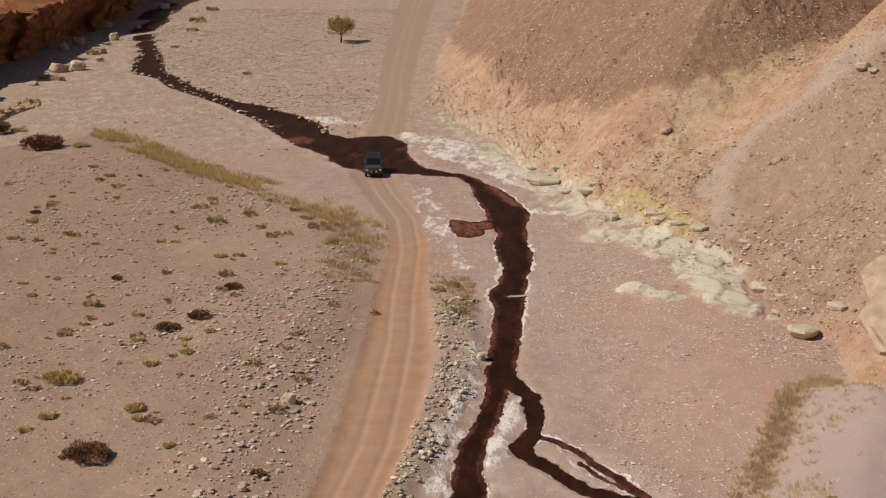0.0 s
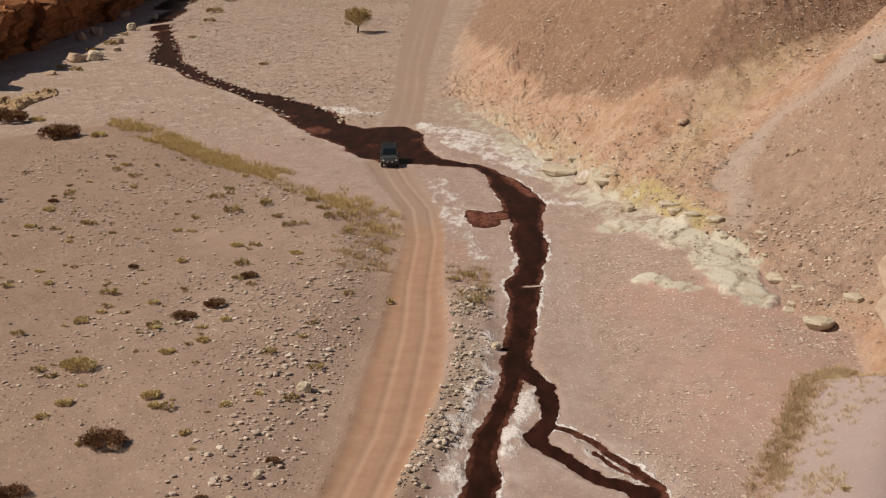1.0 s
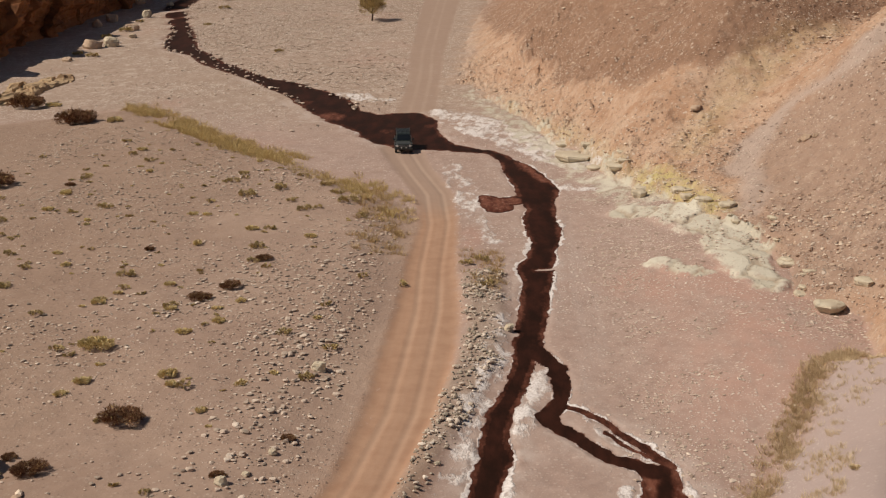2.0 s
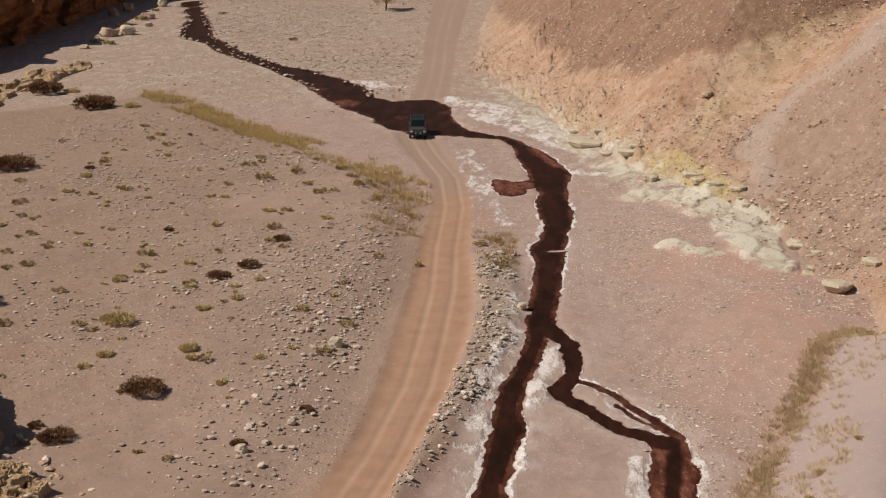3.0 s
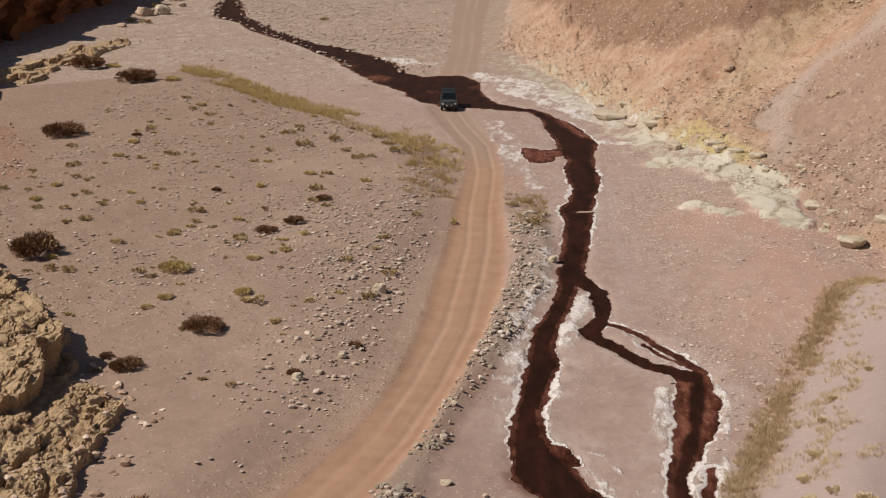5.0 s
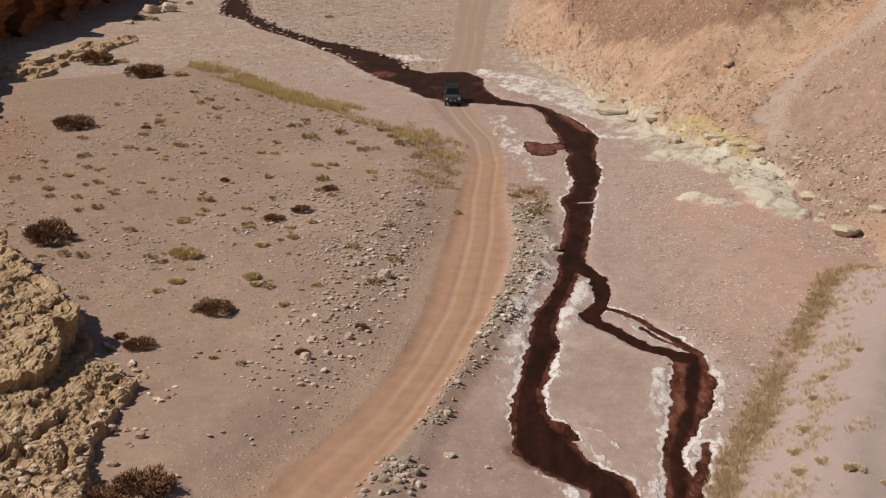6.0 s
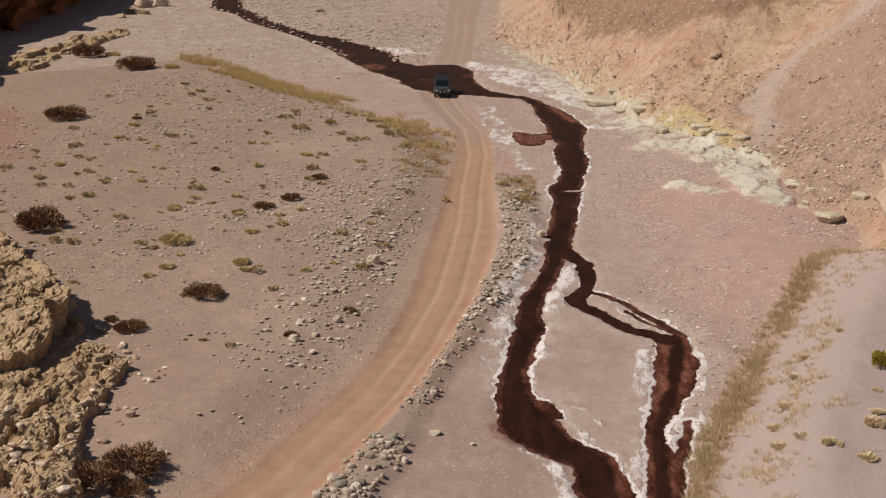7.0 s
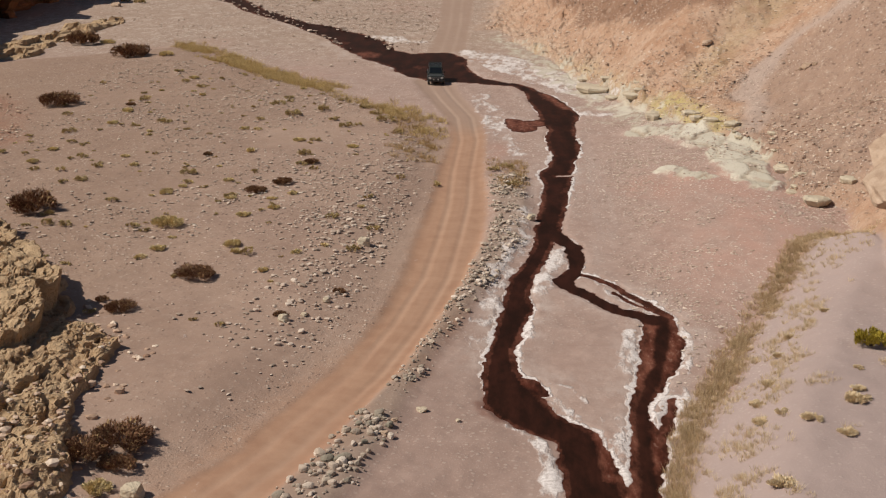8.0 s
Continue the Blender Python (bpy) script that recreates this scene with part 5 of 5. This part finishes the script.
def foliage_mesh(name, seed, count, reach, height, leaf, material, clumps=14, upright=0.4):
    """Many small leaves in uneven clumps over a low dome, with gaps between them."""
    rng = np.random.default_rng(seed)
    a, r = rng.uniform(0, 6.28, clumps), reach * np.sqrt(rng.uniform(0.02, 1, clumps))
    mid = np.stack([r * np.cos(a), r * np.sin(a), height * (0.25 + 0.5 * rng.uniform(0.2, 1, clumps) * (1 - 0.55 * (r / reach) ** 2))], -1)
    wide = reach * rng.uniform(0.22, 0.42, clumps)
    pick = rng.integers(0, clumps, count)
    p = rng.normal(size=(count, 3))
    p /= np.linalg.norm(p, axis=1)[:, None]
    p = mid[pick] + p * (wide[pick] * rng.uniform(0.45, 1.05, count))[:, None] * (1, 1, height / reach * 0.9)
    p[:, 2] = np.abs(p[:, 2])
    way = p - (0, 0, height * 0.1)
    way = way / np.linalg.norm(way, axis=1)[:, None] + rng.normal(size=(count, 3)) * 0.45 + (0, 0, upright)
    way /= np.linalg.norm(way, axis=1)[:, None]
    across = np.cross(way, rng.normal(size=(count, 3)))
    across /= np.linalg.norm(across, axis=1)[:, None] + 1e-6
    size = leaf * rng.uniform(0.6, 1.5, count)[:, None]
    v = np.stack([p - across * size * 0.35, p + across * size * 0.35, p + way * size * 1.6 + across * size * 0.15, p + way * size * 1.6 - across * size * 0.15], 1)
    return arrays_mesh(name, v.reshape(-1, 3), np.arange(4 * count).reshape(-1, 4), material)


def bush(seed, leaf_count, height, leaf, material, clumps, stems=16, upright=0.4):
    """A bush one metre in radius, as a thing with stems and foliage."""
    root = new("bush")
    part("branchwork", stem_mesh("branchwork", random.Random(seed), stems, 0.8, height * 0.8, 0.02, STEM), root)
    part("foliage", foliage_mesh("foliage", seed, leaf_count, 0.78, height, leaf, material, clumps, upright), root)
    return root


def plant(kinds, places, label, category, group):
    """Plants of the given kinds at (x, y, width)."""
    rng = random.Random(len(places) * 7 + 1)
    for i, (x, y, w) in enumerate(places):
        s = w / 2
        m = pose(x, y, ground_z(x, y) - 0.03, 0, 0, rng.uniform(0, 360)) @ Matrix.Diagonal((s, s * rng.uniform(0.75, 1.0), s * rng.uniform(0.9, 1.15), 1))
        tagged(copy_thing(kinds[i % len(kinds)], m), label, category, group)


def drop(kinds):
    for k in kinds:
        for o in (*k.children, k):
            bpy.data.objects.remove(o)


DARK_PLACES = [(-55.4, 165.5, 5.0), (-45.5, 153.0, 5.0), (-44.5, 121.3, 4.5), (-33.7, 81.2, 4.4), (-18.8, 66.6, 2.8), (-21.7, 60.0, 2.1), (-18.7, 87.8, 1.9), (-17.0, 90.2, 1.7), (-15.6, 97.0, 1.4),
    (-24.9, 99.9, 0.95), (-9.6, 64.7, 1.0), (-37.1, 121.0, 1.2), (-12.4, 59.9, 1.0), (-17.0, 42.6, 3.5), (-18.3, 41.0, 2.6), (-23.2, 61.6, 1.0), (-16.6, 40.6, 1.9)]
OLIVE_PLACES = [(-25.0, 93.0, 1.5), (-31.8, 113.0, 1.7), (-25.4, 87.2, 1.1), (-35.6, 99.0, 1.2), (-33.0, 90.0, 1.25), (-39.5, 108.2, 1.6), (-28.9, 84.2, 1.1), (-5.1, 92.8, 1.1), (-20.2, 118.0, 1.9),
    (-10.9, 115.3, 1.9), (-32.4, 132.2, 1.3), (-30.6, 214.0, 1.8), (-25.7, 77.8, 1.0), (-17.2, 58.7, 0.65), (-15.5, 57.8, 0.8), (-36.9, 141.4, 1.3), (-17.6, 120.7, 1.9), (-16.7, 100.6, 1.5), (-16.4, 96.6, 1.2),
    (-61.5, 210.3, 2.2), (-58.6, 208.5, 2.2), (-62.6, 232.1, 2.4), (-61.1, 239.8, 2.6), (-61.8, 253.0, 2.0), (-51.7, 291.5, 4.0), (-52.6, 316.0, 3.4), (-50.0, 275.4, 2.6), (-48.3, 248.2, 1.8), (-14.4, 112.6, 1.6), (-12.2, 118.8, 1.5), (-9.4, 111.0, 1.3), (-16.0, 116.0, 1.2), (-22.4, 123.0, 1.5), (-13.6, 122.0, 1.4), (-23.4, 59.6, 0.9), (-20.2, 43.6, 0.9), (-36.2, 98.0, 0.8), (1.2, 91.8, 1.5), (-0.4, 98.0, 1.3), (0.8, 99.2, 1.4), (-43.0, 100.0, 1.2), (-38.0, 94.0, 1.0)]
YELLOW_PLACES = [(-23.2, 78.2, 2.4), (-17.6, 72.9, 1.45), (-17.2, 71.4, 1.0), (-22.5, 72.2, 1.2), (-23.2, 70.4, 0.95), (-14.8, 67.8, 0.85), (-13.3, 72.0, 1.0), (-16.5, 82.8, 1.2), (-17.1, 85.5, 0.8), (-18.0, 106.2, 1.3),
    (-41.2, 153.0, 2.2), (-52.2, 166.6, 2.2), (-17.0, 38.6, 1.5), (-22.3, 75.2, 0.7), (-24.6, 88.9, 0.8), (-30.2, 95.5, 1.0), (-21.5, 101.5, 1.1), (-36.5, 112.0, 1.2)]
PALE_PLACES = [(16.1, 43.9, 1.35), (13.7, 41.7, 1.0), (11.3, 35.9, 1.3), (17.2, 47.8, 0.6), (14.9, 40.4, 1.0), (11.9, 43.4, 0.95), (17.8, 57.4, 0.7), (12.8, 43.4, 0.8), (16.5, 45.0, 0.8), (12.2, 46.0, 0.9), (13.2, 48.4, 1.0), (14.6, 53.0, 0.9), (15.6, 55.4, 0.8)]
rng_small = random.Random(17)
for _ in range(210):
    # small tufts dotted over the terrace
    x, y = rng_small.uniform(-44, -7), rng_small.uniform(62, 140)
    if float(inside(np.array([x]), np.array([y]), TERRACE)[0]) > 1.5 and float(inside(np.array([x]), np.array([y]), OUTCROP_EDGE)[0]) < -1:
        (OLIVE_PLACES if rng_small.random() < 0.6 else YELLOW_PLACES).append((x, y, 0.4 + 0.9 * rng_small.random() ** 1.6))
dark = [bush(s, 5200, 0.62, 0.042, BROWN_LEAF, 30, 18, 0.4) for s in (1, 2, 3)]
olive = [bush(s, 1200, 0.60, 0.062, OLIVE_LEAF, 12) for s in (4, 5)]
yellow = [bush(s, 1900, 0.50, 0.066, YELLOW_LEAF, 26) for s in (6, 7)]
pale = [bush(s, 2000, 0.40, 0.09, PALE_STRAW, 24, 4) for s in (8, 9)]
broom = [bush(10, 3200, 0.95, 0.07, GREEN_LEAF, 26, 30, 0.9)]
plant(dark, DARK_PLACES, "dark brown dry desert bush on the gravel", "bush", "dark bushes")
light_olive = [bush(s, 380, 0.60, 0.105, OLIVE_LEAF, 9, 8) for s in (14, 15)]
light_yellow = [bush(s, 480, 0.50, 0.115, YELLOW_LEAF, 18, 8) for s in (16, 17)]
plant(olive, [p for p in OLIVE_PLACES if p[2] >= 1.15], "small olive-brown desert shrub on the gravel", "shrub", "olive shrubs")
plant(light_olive, [p for p in OLIVE_PLACES if p[2] < 1.15], "small olive-brown desert shrub on the gravel", "shrub", "olive shrubs")
plant(light_yellow, [p for p in YELLOW_PLACES if p[2] < 1.15], "low yellow-green cushion shrub on the gravel", "shrub", "cushion shrubs")
plant(yellow, [p for p in YELLOW_PLACES if p[2] >= 1.15], "low yellow-green cushion shrub on the gravel", "shrub", "cushion shrubs")
plant(pale, PALE_PLACES, "low straw-coloured dry shrub on the sandy bench", "shrub", "straw shrubs")
plant(broom, [(18.6, 51.0, 2.0)], "dense rounded yellow-green broom bush on sand", "bush", "")
drop(dark + olive + yellow + pale + broom + light_olive + light_yellow)


def tree(x, y, width, height):
    root = new("tree")
    rng = random.Random(5)
    bm = bmesh.new()
    limbs = [(Vector((0, 0, -0.2)), Vector((0.1, 0.0, height * 0.38)), 0.20, 0.14)]
    for k in range(9):
        a = k * 0.7 + rng.uniform(-0.2, 0.2)
        end = Vector((0.36 * width * math.cos(a), 0.36 * width * math.sin(a), height * rng.uniform(0.6, 0.85)))
        limbs.append((Vector((0.1, 0, height * rng.uniform(0.2, 0.38))), end, 0.10, 0.03))
    for a, b, ra, rb in limbs:
        rings = [[bm.verts.new(p + Vector((r * math.cos(t), r * math.sin(t), 0))) for t in (0, 1.26, 2.51, 3.77, 5.03)] for p, r in ((a, ra), ((a + b) / 2 + Vector((0.08, -0.06, 0.1)), (ra + rb) / 2), (b, rb))]
        for low, high in zip(rings, rings[1:]):
            for j in range(5):
                bm.faces.new((low[j], low[(j + 1) % 5], high[(j + 1) % 5], high[j]))
    part("trunk", mesh_of("trunk", bm, STEM), root)
    crown = part("crown", foliage_mesh("crown", 77, 4200, width * 0.40, height * 0.72, 0.16, OLIVE_LEAF, 26, 0.3), root)
    crown.location = (0, 0, height * 0.24)
    root.matrix_world = pose(x, y, ground_z(x, y))
    return tagged(root, "small spreading olive-green desert tree on the valley floor", "tree")


tree(-18.8, 255.5, 6.6, 5.2)


def grass(name, xs, ys, seed, label, blades=26, tall=0.5, material=STRAW):
    """One mesh of many tufts of thin dry blades."""
    rng = np.random.default_rng(seed)
    n = len(xs) * blades
    bx, by = np.repeat(xs, blades), np.repeat(ys, blades)
    h = np.repeat(tall * rng.uniform(0.45, 1.2, len(xs)), blades) * rng.uniform(0.6, 1.2, n)
    a, spread_out = rng.uniform(0, 6.28, n), rng.uniform(0.1, 0.75, n)
    r = 0.30 * np.sqrt(rng.uniform(0, 1, n)) * tall / 0.5
    foot = np.stack([bx + r * np.cos(a), by + r * np.sin(a), np.repeat(terrain(xs, ys), blades) - 0.03], -1)
    tip = foot + np.stack([h * spread_out * np.cos(a), h * spread_out * np.sin(a), h], -1)
    b = rng.uniform(0, 6.28, n)
    w = np.stack([np.cos(b), np.sin(b), 0 * b], -1) * (0.014 * tall / 0.5 * rng.uniform(0.6, 1.4, n))[:, None]
    v = np.stack([foot - w, foot + w, tip], 1)
    ob = new(name, arrays_mesh(name, v.reshape(-1, 3), np.arange(3 * n).reshape(-1, 3), material))
    return tagged(ob, label, "grass", kind="stuff")


x, y, rng = sow(19000, -43, -4, 108, 168, lambda x, y: np.clip(step(-2.2, 0.8, ribbon(x, y, along(GRASS_LINE, 1.2))) * (0.48 + 0.9 * fbm(x, y, 4, 91) + 0.3 * step(-14, -20, x)) * (ribbon(x, y, ROAD) < -0.4), 0, 1), 31)
grass("terrace_edge_grass", x, y, 32, "band of dry golden grass along the terrace edge", 34, 0.58, GOLD)
x, y, rng = sow(34000, 6, 27, 33, 79, lambda x, y: np.clip(step(-0.9, 0.4, ribbon(x + 0.35, y, along(BENCH_GRASS, 0.35))) * (0.90 + 0.9 * fbm(x, y, 2.4, 92)), 0, 1) * (water_depth(x, y) < -0.2), 33)
grass("bench_edge_grass", x, y, 34, "band of dry straw grass along the sandy bench edge", 36, 0.34, TAN_GRASS)
x, y, rng = sow(9000, 9, 26, 33, 78, lambda x, y: np.clip(step(0.5, 0.85, fbm(x, y, 1.7, 93) + 0.45 * step(3.6, 0.8, inside(x, y, BENCH))) * 0.6 * (inside(x, y, BENCH) > 0.3) + step(-0.5, 0.5, ribbon(x, y, along(BENCH_TUFTS, 0.4)) + 1.1 * fbm(x, y, 1.3, 99, 2)) + 0.6 * step(3.4, 1.4, np.hypot((x - 21.6) / 0.8, (y - 70.5) / 1.6)) * (0.6 + fbm(x, y, 1.6, 94)), 0, 1), 35)
grass("bench_grass", x, y, 36, "scattered straw tufts on the sandy bench", 34, 0.30, PALE_STRAW)
x, y, rng = sow(900, -10, -4, 100, 122, lambda x, y: 0.35 * (inside(x, y, TERRACE) > -1.2) * (ribbon(x, y, ROAD) < -0.5) * (0.5 + fbm(x, y, 3, 95)), 37)
grass("roadside_grass", x, y, 38, "dry grass tufts beside the earth road", 34, 0.5)
x, y, rng = sow(500, -1.4, 2.4, 90, 102, lambda x, y: 0.4 * (ribbon(x, y, ROAD) < -0.6) * (water_depth(x, y) < -0.5) * (0.6 + fbm(x, y, 2, 96)), 39)
grass("bank_grass", x, y, 40, "olive grass tufts on the stream bank", 34, 0.45, STRAW)


# ---- the off-road car at the ford ----
def car():
    paint = plain_material("dark_green_grey_paint", (0.022, 0.028, 0.026), 0.35)
    glass = plain_material("dark_window_glass", (0.012, 0.015, 0.018), 0.08, worn=0.02)
    rubber = plain_material("dusty_black_rubber", (0.030, 0.027, 0.024), 0.85)
    steel = plain_material("dull_steel", (0.30, 0.30, 0.30), 0.4, 0.8)
    lamp = plain_material("clear_lamp_glass", (0.75, 0.75, 0.72), 0.15, worn=0.02)
    plastic = plain_material("black_plastic", (0.018, 0.018, 0.018), 0.6)
    grey = plain_material("grey_bonnet_paint", (0.055, 0.060, 0.060), 0.35)
    root = new("off_road_car")

    def box(x0, x1, y0, y1, z0, z1, bevel=0.04, top=(0, 0, 0, 0)):
        """A bevelled box; top pulls the upper corners in at the low and high x and y sides."""
        bm = bmesh.new()
        bmesh.ops.create_cube(bm, size=1.0)
        for v in bm.verts:
            up = v.co.z > 0
            x, y = (x0 if v.co.x < 0 else x1), (y0 if v.co.y < 0 else y1)
            if up:
                x += top[0] if v.co.x < 0 else -top[1]
                y += top[2] if v.co.y < 0 else -top[3]
            v.co = Vector((x, y, z1 if up else z0))
        bmesh.ops.bevel(bm, geom=bm.edges[:], offset=bevel, segments=2, affect="EDGES", profile=0.6)
        return bm

    def join(*some):
        out = bmesh.new()
        for bm in some:
            scratch = bpy.data.meshes.new("scratch")
            bm.to_mesh(scratch)
            bm.free()
            out.from_mesh(scratch)
            bpy.data.meshes.remove(scratch)
        return out

    def add(name, bm, material, label="", parent=None):
        return part(name, mesh_of(name, bm, material), parent or root, label)

    def drum(radius, width, x, y, z, segments=24, inner=0.0):
        bm = bmesh.new()
        bmesh.ops.create_cone(bm, cap_ends=True, segments=segments, radius1=radius, radius2=radius, depth=width, matrix=pose(x, y, z, 0, 90, 0))
        bmesh.ops.bevel(bm, geom=[e for e in bm.edges if abs(e.verts[0].co.x - e.verts[1].co.x) < 1e-4], offset=0.04, segments=2, affect="EDGES")
        return bm

    # the nose points to -y; 4.5 m long, 1.84 m wide, 1.95 m high
    body = join(box(-0.88, 0.88, -1.0, 2.2, 0.50, 1.14), box(-0.80, 0.80, -2.15, -0.95, 0.52, 1.00, 0.06))
    add("body", body, paint, "dark green-grey painted body")
    add("bonnet", box(-0.76, 0.76, -2.10, -0.92, 0.98, 1.10, 0.05, (0.05, 0.05, 0.05, 0.0)), grey, "glossy grey bonnet")
    for s in (-1, 1):
        add("wing", box(min(s * 0.72, s * 0.93), max(s * 0.72, s * 0.93), -2.08, -0.98, 0.72, 1.02, 0.06), paint)
        add("rear_wing", box(min(s * 0.80, s * 0.93), max(s * 0.80, s * 0.93), 0.85, 1.85, 0.70, 0.98, 0.05), paint)
        add("sill", box(min(s * 0.84, s * 0.95), max(s * 0.84, s * 0.95), -0.85, 0.80, 0.44, 0.54, 0.02), plastic)
    cabin = box(-0.82, 0.82, -0.92, 2.15, 1.12, 1.88, 0.07, (0.10, 0.10, 0.34, 0.12))
    add("cabin", cabin, paint)
    add("windscreen", join(glass_pane(((-0.68, -0.87, 1.20), (0.68, -0.87, 1.20), (0.61, -0.655, 1.76), (-0.61, -0.655, 1.76)), (0, -1, 0.4))), glass, "dark sloping windscreen")
    for s in (-1, 1):
        for y0, y1 in ((-0.55, 0.18), (0.28, 1.02), (1.12, 1.92)):
            add("side_window", glass_pane(((s * 0.812, y0 - 0.10 * (y0 < 0), 1.22), (s * 0.812, y1, 1.22), (s * 0.745, y1, 1.74), (s * 0.745, y0 + 0.08, 1.74)), (s, 0, 0.15)), glass)
        mirror = add("mirror", box(min(s * 0.92, s * 1.10), max(s * 0.92, s * 1.10), -0.82, -0.72, 1.20, 1.40, 0.03), plastic)
        add("mirror_arm", box(min(s * 0.80, s * 0.94), max(s * 0.80, s * 0.94), -0.79, -0.75, 1.24, 1.28, 0.01), plastic, "", mirror)
    add("rear_window", glass_pane(((-0.60, 2.13, 1.25), (0.60, 2.13, 1.25), (0.55, 2.06, 1.72), (-0.55, 2.06, 1.72)), (0, 1, 0.1)), glass)
    grille = add("grille", box(-0.52, 0.52, -2.19, -2.13, 0.70, 0.94, 0.02), plastic, "black slatted grille")
    for k in range(5):
        add("slat", box(-0.48, 0.48, -2.205, -2.185, 0.725 + 0.045 * k, 0.742 + 0.045 * k, 0.004), steel, "", grille)
    for s in (-1, 1):
        housing = add("headlight", drum_y(0.125, 0.07, s * 0.66, -2.15, 0.84), lamp, "bright round headlight")
        add("lamp_ring", drum_y(0.145, 0.04, s * 0.66, -2.13, 0.84), steel, "", housing)
        add("indicator", drum_y(0.05, 0.05, s * 0.84, -2.10, 0.84), lamp)
    bumper = add("front_bumper", box(-0.92, 0.92, -2.36, -2.18, 0.46, 0.64, 0.04), plastic)
    for s in (-0.25, 0.25):
        add("fog_light", drum_y(0.07, 0.06, s, -2.38, 0.70), lamp, "", bumper)
    add("rear_bumper", box(-0.90, 0.90, 2.18, 2.32, 0.46, 0.62, 0.04), plastic)
    rack = add("roof_rack", join(*[box(-0.70, 0.70, y, y + 0.04, 1.93, 1.96, 0.008) for y in (-0.45, -0.1, 0.25, 0.6, 0.95, 1.3, 1.65, 1.95)], *[box(s * 0.70 - 0.02, s * 0.70 + 0.02, -0.45, 2.0, 1.92, 1.98, 0.008) for s in (-1, 1)]), plastic, "black tubular roof rack")
    for s in (-1, 1):
        for y in (-0.35, 0.7, 1.85):
            add("rack_foot", box(s * 0.70 - 0.02, s * 0.70 + 0.02, y, y + 0.05, 1.82, 1.93, 0.006), plastic, "", rack)
    for s in (-1, 1):
        for y in (-1.45, 1.35):
            wheel = new("wheel")
            wheel.parent = root
            part("tyre", mesh_of("tyre", drum(0.39, 0.26, s * 0.79, y, 0.39), rubber), wheel)
            part("rim", mesh_of("rim", drum(0.21, 0.27, s * 0.795, y, 0.39, 16), steel), wheel)
            part("hub", mesh_of("hub", drum(0.09, 0.31, s * 0.80, y, 0.39, 12), steel), wheel)
    spare = add("spare_wheel", drum_y(0.38, 0.22, 0.0, 2.34, 1.05), rubber)
    add("cover", drum_y(0.30, 0.25, 0.0, 2.345, 1.05), paint, "", spare)
    x, y = -7.3, 140.8
    root.matrix_world = pose(x, y, ground_z(x, y) - 0.02, 0.4, 0.0, 4.0)
    return tagged(root, "dark green-grey boxy off-road car leaving the muddy ford", "car")


def drum_y(radius, width, x, y, z):
    """A short round drum that faces along y."""
    bm = bmesh.new()
    bmesh.ops.create_cone(bm, cap_ends=True, segments=20, radius1=radius, radius2=radius, depth=width, matrix=pose(x, y, z, 90, 0, 0))
    bmesh.ops.bevel(bm, geom=[e for e in bm.edges if abs(e.verts[0].co.y - e.verts[1].co.y) < 1e-4], offset=radius * 0.12, segments=2, affect="EDGES")
    return bm


def glass_pane(corners, way):
    """A thin pane of glass set 6 mm proud of the sheet behind it."""
    bm = bmesh.new()
    out = Vector(way).normalized()
    low = [bm.verts.new(Vector(c) - out * 0.015) for c in corners]
    high = [bm.verts.new(Vector(c) + out * 0.02) for c in corners]
    bm.faces.new(high), bm.faces.new(low[::-1])
    for a in range(4):
        bm.faces.new((low[a], low[(a + 1) % 4], high[(a + 1) % 4], high[a]))
    bmesh.ops.recalc_face_normals(bm, faces=bm.faces[:])
    return bm


car()


# ---- the bank of stones between road and stream: the nearest stones one by one, the rest as one heap ----
def stone_bank():
    rng = random.Random(44)
    shapes = []
    for k in range(9):
        shapes.append(boulder_mesh("stone", 600 + k, (1.0, 0.8, 0.62), BANK_STONES, level=2, cuts=9, rough=0.05, blocky=0.8))
    x, y, g = sow(26000, -11, 3, 34, 98, lambda x, y: np.clip(step(-0.5, 0.25, ribbon(x, y, STONE_BANK) + 0.7 * fbm(x, y, 1.8, 97)) * (0.42 + 0.75 * fbm(x, y, 2.2, 98)) * (0.8 + 0.2 * step(50, 60, y)), 0, 1) * (ribbon(x, y, ROAD) < 0.05) * (water_depth(x, y) < -0.3), 45)
    size = (0.08 + 0.11 * g.exponential(1.0, len(x)).clip(0, 3.6)) * (1 + 0.12 * step(54, 42, y))
    near = (y < 54) & (size > 0.17)
    near[np.flatnonzero(near)[290:]] = False
    rest = ~near
    bank = stone_field("stone_bank", x[rest], y[rest], size[rest], BANK_GRAVEL, 46, "heaped grey and tan stones between road and stream", 0.65, 0.1)
    for px, py, s in zip(x[near], y[near], size[near]):
        ob = new("stone", rng.choice(shapes))
        ob.matrix_world = pose(px, py, ground_z(px, py) + s * 0.22, rng.uniform(-14, 14), rng.uniform(-14, 14), rng.uniform(0, 360)) @ Matrix.Diagonal((s * 1.15, s * 1.15, s * 1.1, 1))
        ob.parent = bank


stone_bank()
